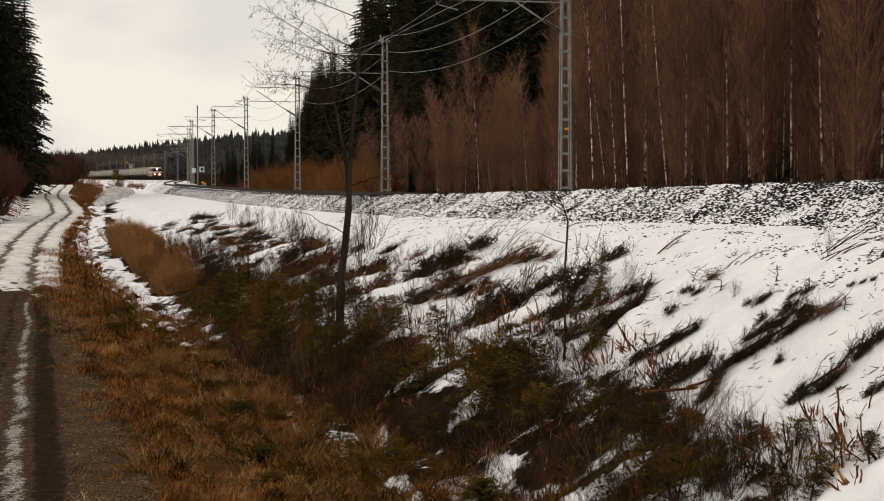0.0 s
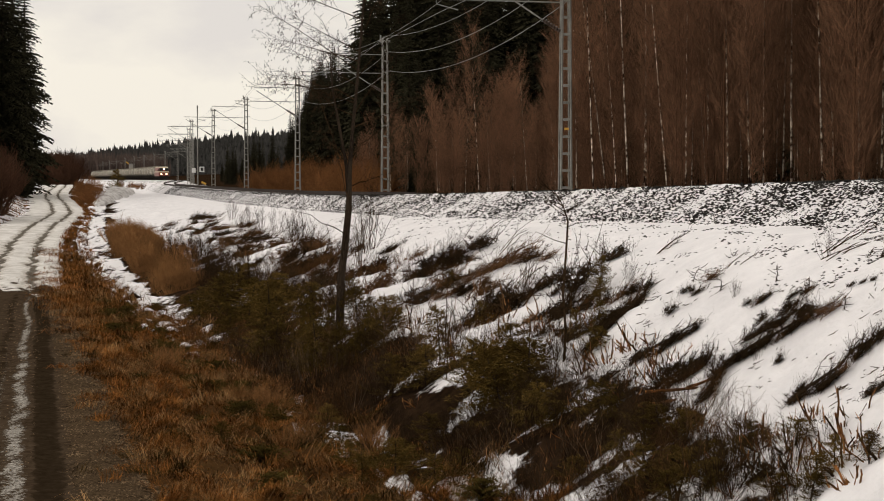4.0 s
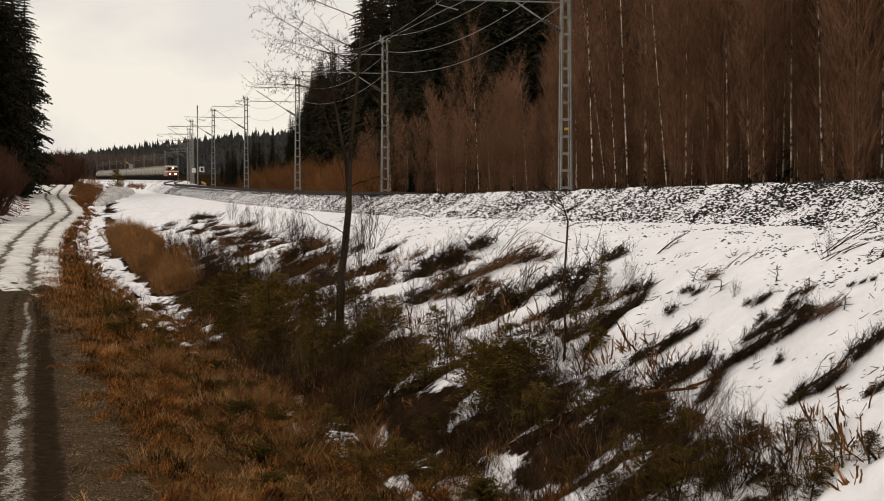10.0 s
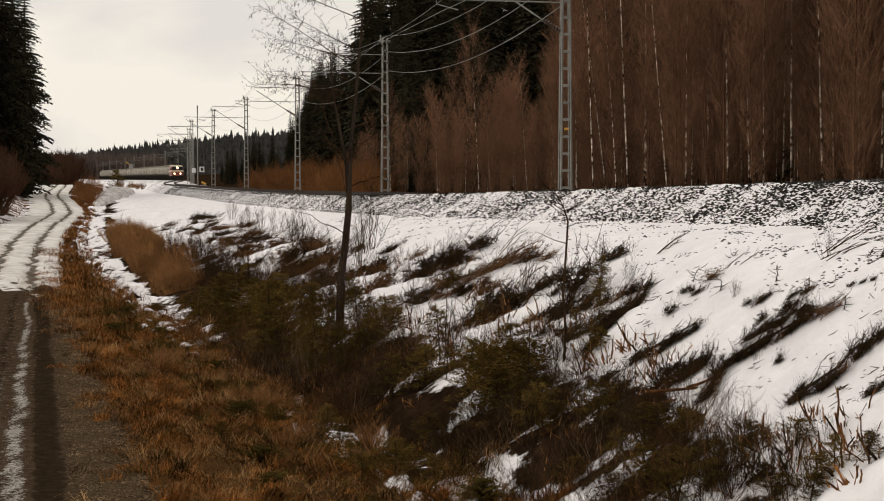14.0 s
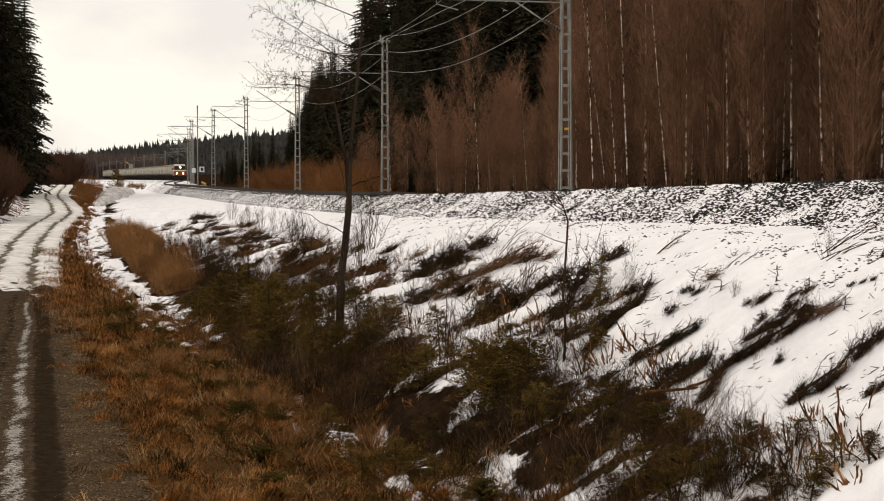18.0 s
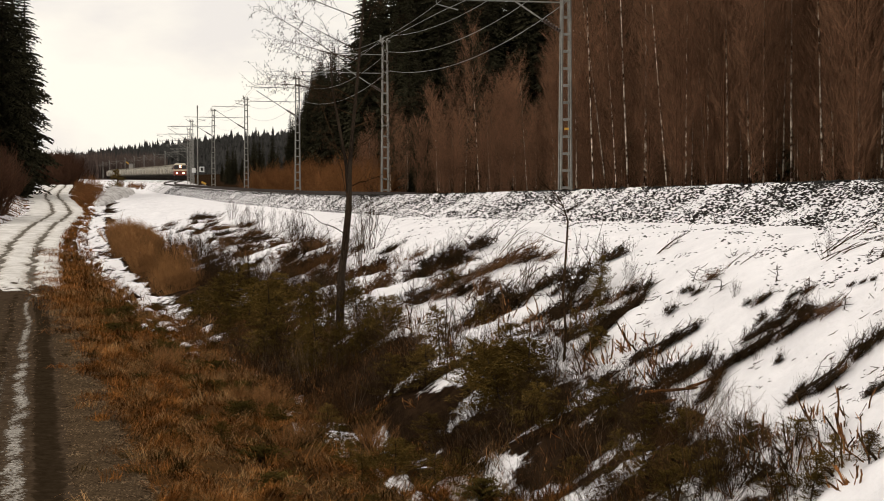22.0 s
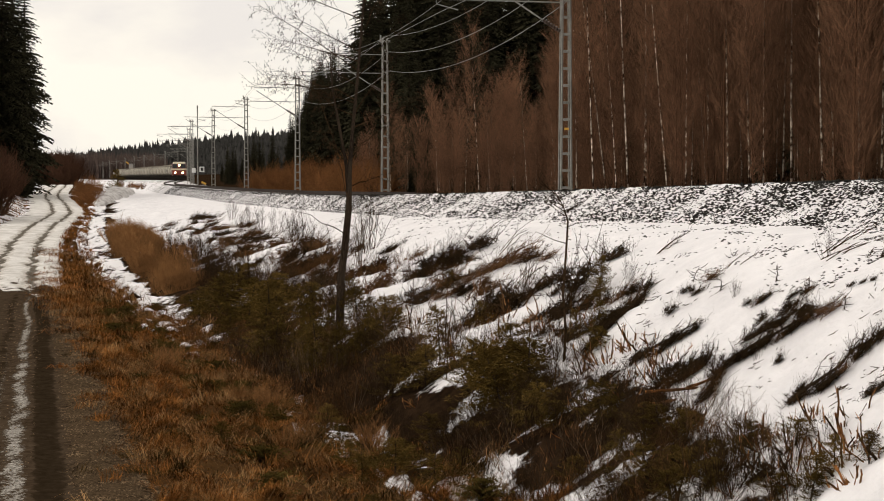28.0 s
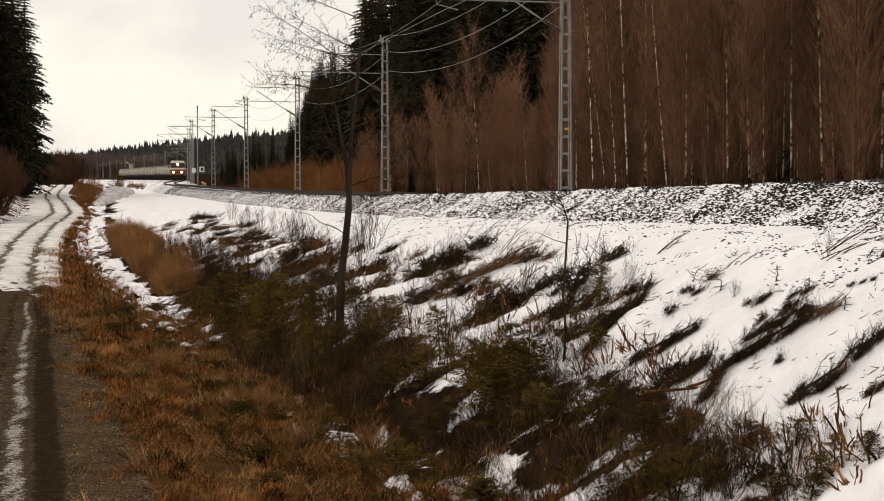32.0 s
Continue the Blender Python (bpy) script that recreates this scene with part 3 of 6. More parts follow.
def wire(name, label, a, b, sag, off, h, hb=None, r=0.011):
    pts = []
    for i in range(17):
        t = i / 16
        y = a + (b - a) * t
        hx = h + ((hb if hb is not None else h) - h) * t
        za = float(track_z(a)) * (1 - t) + float(track_z(b)) * t
        xa = float(track_x(a)) * (1 - t) + float(track_x(b)) * t
        pts.append((xa + off, y, za + hx - sag * 4 * t * (1 - t)))
    tagged(new(name, Build().tube(pts, r, 5).mesh(name, M_WIRE)), label, "wire", "overhead wires")


def build_overhead():
    for i, y in enumerate(MASTS):
        build_mast(y, 9.0)
    for a, b in zip(MASTS[:16], MASTS[1:17]):
        thick = 0.012 - 0.00002 * min(a, 450)
        wire("contact_wire", "thin grey contact wire over the track", a, b, 0.05, -1.6, 6.6, r=thick * 0.7)
        wire("messenger_wire", "thin grey messenger wire above the contact wire", a, b, 0.7, -0.3, 8.05, r=thick * 0.7)
        wire("feeder_wire", "sagging grey feeder wire strung between masts", a, b, 0.95, 3.2, 7.1, r=thick * 1.15)
        wire("return_wire", "sagging grey return wire strung between masts", a, b, 0.95, 3.2, 8.2, r=thick * 1.15)
        wire("earth_wire", "sagging grey earth wire strung between mast tops", a, b, 0.85, 3.0, 9.1, r=thick)


# ---- plants ----
def bent(r, a, b, n, wob):
    """n + 1 points from a to b with a random wobble."""
    a, b = Vector(a), Vector(b)
    l = (b - a).length * wob
    return [a.lerp(b, i / n) + (Vector((r.uniform(-l, l), r.uniform(-l, l), r.uniform(-l, l) * 0.5)) if 0 < i < n else Vector((0, 0, 0))) for i in range(n + 1)]


def spruce_meshes(seed, tall, spread, mat, first=0.06, whorls=46, sprays=7, droop=0.35, fine=1.0, taper=0.75):
    r = random.Random(seed)
    trunk = Build().tube([(0, 0, -0.4), (0.03, 0, tall * 0.5), (0, 0.02, tall)], [tall * 0.011 + 0.015, tall * 0.007 + 0.008, 0.006], 6)
    crown = Build()
    for k in range(whorls):
        t = first + (1 - first) * (k / whorls) ** 0.92
        skirt = min(1.0, 0.5 + 3.5 * t) if taper > 0.5 else 1.0
        z = tall * t
        reach = skirt * spread * (1 - t) ** taper * r.uniform(0.72, 1.12) + 0.05 * spread
        for j in range(r.randint(7, 10)):
            a = r.uniform(0, 6.283)
            l = reach * r.uniform(0.5, 1.12)
            d = Vector((math.cos(a), math.sin(a), 0))
            side = Vector((-d.y, d.x, 0))
            for s in range(sprays):
                u = (s + r.random()) / sprays
                p = d * (l * u * 0.95) + Vector((0, 0, z + l * (0.10 * u - droop * u * u)))
                w = (0.16 + 0.20 * (1 - u)) * l * fine * r.uniform(0.7, 1.3) + 0.03 * fine
                sg = 1 if s % 2 else -1
                q = p + d * w * 0.9 + side * sg * w * 1.0 + Vector((0, 0, -w * r.uniform(0.3, 1.1)))
                n = (d * 0.4 - side * sg * 0.5) * w * 0.5
                crown.face(p, p.lerp(q, 0.45) + n, q, p.lerp(q, 0.5) - n + Vector((0, 0, -0.3 * w)))
    crown.tube([(0, 0, tall * 0.97), (0, 0, tall * 1.02)], [0.02 * spread, 0.003], 4)
    return trunk.mesh("trunk", M_BARK), crown.mesh("crown", mat)


def birch_meshes(seed, tall, bark, twig, girth, branches=46, fork=False, low=0.22, wide=1.0):
    r = random.Random(seed)
    lean = Vector((r.uniform(-0.015, 0.015), r.uniform(-0.05, 0.05), 1))
    axis = [Vector((lean.x * tall * t + 0.10 * math.sin(3 * t + seed) * t, lean.y * tall * t + 0.1 * math.cos(4 * t + seed) * t, tall * t - 0.3 * (t == 0))) for t in [i / 9 for i in range(10)]]
    trunk = Build().tube(axis, [girth * (1 - 0.93 * i / 9) for i in range(10)], 7)
    crown = Build()

    def at(t):
        i = min(int(t * 9), 8)
        return axis[i].lerp(axis[i + 1], t * 9 - i)
    for k in range(branches):
        t = low + (1 - low) * (k + r.random()) / branches
        p = at(min(t, 0.995))
        a = r.uniform(0, 6.283)
        l = wide * tall * (0.05 + 0.15 * math.sin(math.pi * min(1, (1.02 - t) / (1.0 - low) * 0.75 + 0.12))) * r.uniform(0.6, 1.2)
        q = p + Vector((math.cos(a) * l * 0.42, math.sin(a) * l * 0.42, l * r.uniform(0.75, 1.2)))
        pts = bent(r, p, q, 3, 0.09)
        crown.tube(pts, [girth * 0.13, girth * 0.09, girth * 0.05, girth * 0.02], 3, cap=False)
        for j in range(16):
            u = r.uniform(0.15, 1)
            s = pts[0].lerp(pts[3], u)
            b = a + r.uniform(-1.9, 1.9)
            m = l * r.uniform(0.2, 0.55)
            e = s + Vector((math.cos(b) * m * 0.4, math.sin(b) * m * 0.4, m * r.uniform(0.2, 1.1)))
            g = bent(r, s, e, 2, 0.14)
            crown.tube(g, [0.0065, 0.005, 0.0025], 3, cap=False)
            for _ in range(4):
                c = g[0].lerp(g[2], r.uniform(0.3, 1))
                b2 = b + r.uniform(-1.6, 1.6)
                m2 = m * r.uniform(0.3, 0.75)
                crown.tube([c, c + Vector((math.cos(b2) * m2 * 0.5, math.sin(b2) * m2 * 0.5, m2 * r.uniform(-0.1, 1.0)))], [0.0042, 0.002], 3, cap=False)
    return trunk.mesh("trunk", bark, True), crown.mesh("crown", twig)


def tree(name, label, category, group, meshes, at, turn, size=1.0, lean=0.0):
    ob = thing(name, label, category, group)
    for me, nm in zip(meshes, ("trunk", "crown")):
        part(nm, me, None, ob)
    ob.matrix_basis = pose(*at, lean, 0, turn) @ Matrix.Scale(size, 4)
    return ob


def build_right_woods():
    r = random.Random(11)
    whites = [birch_meshes(100 + i, r.uniform(15, 19), M_BIRCH, M_TWIG, r.uniform(0.034, 0.05), branches=54, low=0.16) for i in range(5)]
    browns = [birch_meshes(200 + i, r.uniform(9, 15), M_BROWNBARK, M_TWIG, r.uniform(0.02, 0.036), branches=66, low=0.05, wide=1.1) for i in range(5)]
    firs = [spruce_meshes(300 + i, r.uniform(21, 27), r.uniform(3.4, 4.4), M_SPRUCE, first=0.02, whorls=72, sprays=15, fine=0.62) for i in range(4)]

    def spot(y, lat):
        x = float(track_x(y)) + lat
        return (x, y, height(x, y))
    def grown(y):
        return float(np.interp(y, [62, 78, 95, 115, 150], [1.12, 0.88, 0.64, 0.46, 0.36]))
    for k in range(62):
        y = 44 + 106 * r.random() ** 0.9
        tree("birch_tree", "slender birch with white bark and bare twigs", "tree", "birch wood beside the track",
             whites[k % 5], spot(y, r.uniform(7.5, 22)), r.uniform(0, 360), grown(y) * r.uniform(0.8, 1.1), r.uniform(-2, 2))
    # the bright stems at the front of the wood: (bearing, distance, size, lean, turn)
    for k, (q, y, size, lean, turn) in enumerate(((0.0978, 80, 0.98, 2.3, 90), (0.0795, 84, 0.9, 2.7, 90), (0.0866, 86, 0.8, 6.5, 90), (0.0916, 84, 0.7, 4.2, 90), (0.1054, 90, 0.85, -0.4, 90),
                                                  (0.1187, 78, 0.75, 4.8, 90), (0.1272, 80, 0.9, 0.5, 90), (0.1387, 82, 0.6, 3.2, 90), (0.1493, 74, 0.95, 1.6, 90), (0.1608, 76, 0.95, 1.7, 90), (0.1575, 84, 0.9, 2.4, 90),
                                                  (0.1991, 68, 0.95, 2.7, 90), (0.2179, 70, 1.1, 0.2, 90), (0.2290, 66, 0.95, 0.2, 90), (0.2055, 72, 0.8, 2.5, 90), (0.178, 78, 1.0, -1.0, 90),
                                                  (0.0707, 95, 0.6, 1.8, 90), (0.0598, 98, 0.42, 3.0, 90), (0.0253, 112, 0.4, 3.0, 90), (-0.0265, 128, 0.45, 2.0, 90), (0.045, 104, 0.45, 3.5, 90))):
        x = q * y
        tree("birch_tree", "birch with bright white bark at the front of the wood", "tree", "birch wood beside the track", whites[k % 5], (x, y, height(x, y)), turn, size, 0).matrix_basis = (
            pose(x, y, height(x, y), 0, -lean, turn - 90) @ Matrix.Scale(size, 4))
    for k in range(350):
        y = 58 + 102 * r.random() ** 0.9
        tree("young_birch", "thin bare birch sapling with red-brown twigs", "tree", "birch thicket beside the track",
             browns[k % 5], spot(y, r.uniform(6.8, 27)), r.uniform(0, 360), grown(y) * r.uniform(0.7, 1.25 if y < 88 else 1.0), r.uniform(-3, 3))
    for k in range(90):
        y = 55 + 130 * r.random()
        tree("spruce_tree", "tall dark green spruce at the wood", "tree", "spruces behind the birch wood",
             firs[k % 4], spot(y, r.uniform(25, 40)), r.uniform(0, 360), r.uniform(0.85, 1.2))
    # the dark edge of the spruce wood, its end towards the bend
    for k in range(16):
        y, q = 160 + 28 * r.random(), r.random()
        tree("spruce_tree", "tall dark green spruce at the wood", "tree", "spruces at the edge of the wood",
             firs[k % 4], spot(y, 12.5 + 0.12 * (y - 160) + 14 * q), r.uniform(0, 360), r.uniform(0.9, 1.15))
    # (bearing across the way ahead, distance, size)
    for k, (q, y, size) in enumerate(((-0.0375, 165, 1.0), (-0.032, 172, 1.1), (-0.022, 168, 1.1), (-0.015, 180, 1.15), (-0.040, 182, 1.05), (-0.006, 170, 1.0), (-0.017, 142, 0.62), (-0.012, 138, 0.5), (-0.024, 150, 0.7), (0.010, 150, 0.8), (0.024, 140, 0.8), (0.004, 176, 1.1),
                                      (-0.050, 236, 0.84), (-0.057, 250, 0.78), (-0.063, 246, 0.76), (-0.068, 252, 0.70), (-0.073, 256, 0.52), (-0.0775, 262, 0.40), (-0.070, 240, 0.62),
                                      (-0.060, 232, 0.70), (-0.054, 244, 0.80), (-0.075, 248, 0.44), (-0.045, 240, 0.86), (-0.065, 262, 0.74), (-0.080, 275, 0.34))):
        x = q * y
        tree("spruce_tree", "tall dark green spruce at the wood", "tree", "spruces at the edge of the wood", firs[k % 4], (x, y, height(x, y)), 50 * k, size)
    for k in range(34):
        q = -0.0795 + 0.033 * r.random()
        y = 238 + 36 * r.random()
        size = float(np.interp(q, [-0.080, -0.0785, -0.0718, -0.0627, -0.05], [0.36, 0.45, 0.58, 0.76, 0.82])) * r.uniform(0.88, 1.03)
        tree("spruce_tree", "dark green spruce at the wood", "tree", "spruces at the edge of the wood", firs[k % 4], (q * y, y, height(q * y, y)), r.uniform(0, 360), size).scale = (size * 1.2, size * 1.2, size)
    for k in range(70):
        y = 330 + 190 * r.random()
        tree("spruce_tree", "dark green spruce behind the line", "tree", "spruces beyond the bend",
             firs[k % 4], spot(y, r.uniform(9, 60)), r.uniform(0, 360), r.uniform(0.26, 0.44))
    for k in range(30):
        y = 160 + 60 * r.random()
        tree("spruce_tree", "tall dark green spruce at the wood", "tree", "spruces at the edge of the wood",
             firs[k % 4], spot(y, r.uniform(18.5, 36)), r.uniform(0, 360), r.uniform(0.9, 1.2))
    for k in range(26):
        y, q = 196 + 34 * r.random(), -0.034 + 0.16 * (k + r.random()) / 26
        tree("spruce_tree", "tall dark green spruce at the wood", "tree", "spruces behind the birch wood", firs[k % 4], (q * y, y, height(q * y, y)), r.uniform(0, 360), r.uniform(1.15, 1.35) * (0.86 if q < -0.02 else 1))
    for k in range(14):
        y, q = 240 + 50 * r.random(), 0.35 + 0.65 * r.random()
        tree("spruce_tree", "dark green spruce at the wood", "tree", "spruces at the edge of the wood",
             firs[k % 4], spot(y, 15.5 + 18 * q), r.uniform(0, 360), 0.42 + 0.42 * q ** 0.7 + r.uniform(-0.04, 0.04))
    return firs


def build_left_spruces(firs):
    for x, y, s in ((-46.9, 205, 1.2), (-48.8, 212, 1.3), (-49.8, 196, 1.2), (-48.9, 194, 1.0), (-52.3, 205, 1.3), (-48.2, 222, 1.2), (-47.6, 213, 1.35), (-50.8, 186, 1.1), (-49.6, 204, 1.28), (-51.2, 212, 1.3), (-48.6, 203, 1.1), (-50.6, 199, 1.25)):
        tree("spruce_tree", "tall dark green spruce beside the snowy road", "tree", "spruces by the road", firs[int(-x) % 4], (x, y, height(x, y)), x * 40, s)


def shrub_mesh(seed, tall, wide, stems, mat, side=6, rad=0.012):
    r = random.Random(seed)
    b = Build()
    for _ in range(stems):
        a, q = r.uniform(0, 6.283), r.random() ** 0.6
        base = Vector((math.cos(a) * q * wide * 0.35, math.sin(a) * q * wide * 0.35, -0.1))
        top = Vector((math.cos(a) * q * wide, math.sin(a) * q * wide, tall * r.uniform(0.55, 1.1) * (1 - 0.4 * q * q)))
        p = bent(r, base, top, 3, 0.06)
        b.tube(p, [rad, rad * 0.8, rad * 0.6, rad * 0.3], 3, cap=False)
        for _ in range(side):
            u = r.uniform(0.25, 1)
            s = p[1].lerp(p[3], u)
            m = tall * r.uniform(0.10, 0.28)
            c = r.uniform(0, 6.283)
            b.tube([s, s + Vector((math.cos(c) * m * 0.5, math.sin(c) * m * 0.5, m * r.uniform(0.3, 1)))], [rad * 0.5, rad * 0.25], 3, cap=False)
    return b.mesh("crown", mat)


def shrub(name, label, group, me, x, y, turn, size=1.0, flat=1.0):
    ob = thing(name, label, "shrub", group)
    part("crown", me, None, ob)
    ob.matrix_basis = pose(x, y, height(x, y), 0, 0, turn) @ Matrix.Diagonal((size, size, size * flat, 1))
    return ob


def build_willows():
    r = random.Random(31)
    big = [shrub_mesh(i, 3.4, 2.2, 120, M_WILLOW, 10, 0.016) for i in range(3)]
    dull = [shrub_mesh(20 + i, 3.4, 2.2, 150, M_DULL, 12, 0.024) for i in range(2)]
    for k in range(46):
        y = 135 + 75 * r.random()
        shrub("willow_shrub", "rust-brown leafless willow thicket beside the track", "willows behind the track", big[k % 3], float(track_x(y)) + r.uniform(5.5, 9.5), y, r.uniform(0, 360), r.uniform(0.7, 1.05))
    for k in range(5):
        y = 172 + 22 * r.random()
        shrub("willow_shrub", "rust-brown leafless willow thicket beside the road", "willows between road and track", big[k % 3], float(ditch_x(y)) - r.uniform(0.7, 1.5), y, r.uniform(0, 360), r.uniform(0.5, 0.8))
    for k in range(26):
        y = 330 + 60 * r.random()
        shrub("willow_shrub", "red-brown leafless thicket where the road ends", "thicket beyond the road", dull[k % 2], float(rut_x(y)) + r.uniform(-11, 2.5), y, r.uniform(0, 360), r.uniform(1.2, 1.75))
    for k in range(9):
        y = 150 + 60 * r.random()
        shrub("willow_shrub", "red-brown leafless thicket beside the snowy road", "thicket by the road", dull[k % 2], float(rut_x(y)) - r.uniform(8.5, 13), y, r.uniform(0, 360), r.uniform(0.6, 1.1))
    for k, (x, y, size) in enumerate(((-31.6, 132, 1.2), (-32.6, 130, 1.3), (-32.4, 137, 1.4), (-30.5, 121, 0.5), (-34.4, 141, 1.6))):
        shrub("willow_shrub", "red-brown leafless thicket beside the snowy road", "thicket by the road", dull[k % 2], x, y, 70 * k, size)
    for k in range(9):
        y = 285 + 50 * r.random()
        shrub("willow_shrub", "low rust-brown shrub below the far track", "shrubs below the far track", big[k % 3], float(ditch_x(y)) + r.uniform(1.5, 5.5), y, r.uniform(0, 360), r.uniform(0.2, 0.36))
    low = [shrub_mesh(40 + i, 1.0, 0.75, 90, M_RUST, 11, 0.006) for i in range(3)]
    for k in range(44):
        y = 64 + 40 * r.random()
        shrub("willow_shrub", "low rust-brown leafless shrub on the ditch bank", "shrubs on the ditch bank", low[k % 3], float(ditch_x(y)) + r.uniform(0.7, 2.3), y, r.uniform(0, 360), r.uniform(0.7, 1.25))


def build_far_woods():
    """The wooded hills at the horizon, in spires."""
    r = random.Random(41)
    b = Build()
    for k in range(5200):
        y = r.uniform(1190, 1720)
        x = r.uniform(-0.26, 0.02) * y
        t = max(0.0, min(1.0, (x / y + 0.2014) / 0.118))
        z = (y - 1190) / 530 * (13.5 + 29.7 * t - 6.7 * t * t) - 1.1
        h, w = r.uniform(6.5, 10.5) + (3.3 if r.random() < 0.1 else 0), r.uniform(1.9, 3.0)
        p = Vector((x, y, z))
        rings = [(-0.3, 0.9), (0.25, 1.0), (0.3, 0.72), (0.6, 0.55), (0.65, 0.4), (1.0, 0.02)]
        pts = []
        for u, q in rings:
            a0 = r.random() * 6
            pts.append([p + Vector((math.cos(a0 + i * 1.2566) * w * q * r.uniform(0.8, 1.2), math.sin(a0 + i * 1.2566) * w * q, h * u)) for i in range(5)])
        b.loft(pts)
    tagged(new("far_woods", b.mesh("far_woods", M_HAZED_WOODS)), "distant wooded ridge of dark spruces, paled to grey as by haze", "woods", kind="stuff")
    b = Build()
    for k in range(900):
        y = r.uniform(1095, 1180)
        x = r.uniform(-0.225, -0.145) * y
        h = r.uniform(8, 17)
        for j in range(9):
            q = Vector((x + r.uniform(-3, 3), y + r.uniform(-3, 3), 0.0))
            b.tube(bent(r, q, q + Vector((r.uniform(-1.3, 1.3), 0, h * r.uniform(0.7, 1.1))), 2, 0.05), [0.25, 0.36, 0.04], 3, cap=False)
    tagged(new("far_thicket", b.mesh("far_thicket", M_FARBROWN)), "distant bare brown thicket beyond the bend", "woods", kind="stuff")


build_ground()
build_road()
build_track_bed()
build_stones()
build_rails()
build_overhead()
FIRS = build_right_woods()
build_left_spruces(FIRS)
build_willows()
build_far_woods()


# ---- the ditch and its banks ----
def on_slope(y, t):
    """A point of the railway embankment: t is 0 at the ditch and 1 at the foot of the ballast."""
    xd, xe = float(ditch_x(y)) + 0.5, float(track_x(y)) - 4.6
    x = xd + t * (xe - xd)
    return x, y, height(x, y)


def fall_turn(y):
    """The heading that points straight up the embankment."""
    return rail_turn(y)


def blades(name, P, L, W, lean, mat, label, category, seed, heading=None):
    """Grass blades at the points P, each a bent strip of two faces."""
    r = np.random.RandomState(seed)
    n = len(P)
    a = r.uniform(0, 6.283, n) if heading is None else heading
    d = np.stack([np.cos(a), np.sin(a), np.zeros(n)], -1)
    s = np.stack([-np.sin(a), np.cos(a), np.zeros(n)], -1) * W[:, None]
    k = lean * r.uniform(0.3, 1.3, n)
    up = np.array([0, 0, 1.0])
    m = P + d * (L * 0.35 * k)[:, None] + up * (L * 0.55)[:, None]
    e = P + d * (L * k)[:, None] + up * (L * np.clip(0.95 - 0.5 * k, 0.12, 1))[:, None]
    V = np.stack([P - s, P + s, m + s * 0.7, m - s * 0.7, e], 1).reshape(-1, 3)
    i = np.arange(n) * 5
    loops = np.stack([i, i + 1, i + 2, i + 3, i + 3, i + 2, i + 4], -1).reshape(-1)
    me = bpy.data.meshes.new(name)
    me.vertices.add(len(V))
    me.vertices.foreach_set("co", V.reshape(-1).astype(np.float32))
    me.loops.add(len(loops))
    me.loops.foreach_set("vertex_index", loops.astype(np.int32))
    me.polygons.add(2 * n)
    me.polygons.foreach_set("loop_start", np.stack([np.arange(n) * 7, np.arange(n) * 7 + 4], -1).reshape(-1).astype(np.int32))
    me.update(calc_edges=True)
    me.materials.append(mat)
    me.validate()
    return tagged(new(name, me), label, category, kind="stuff")


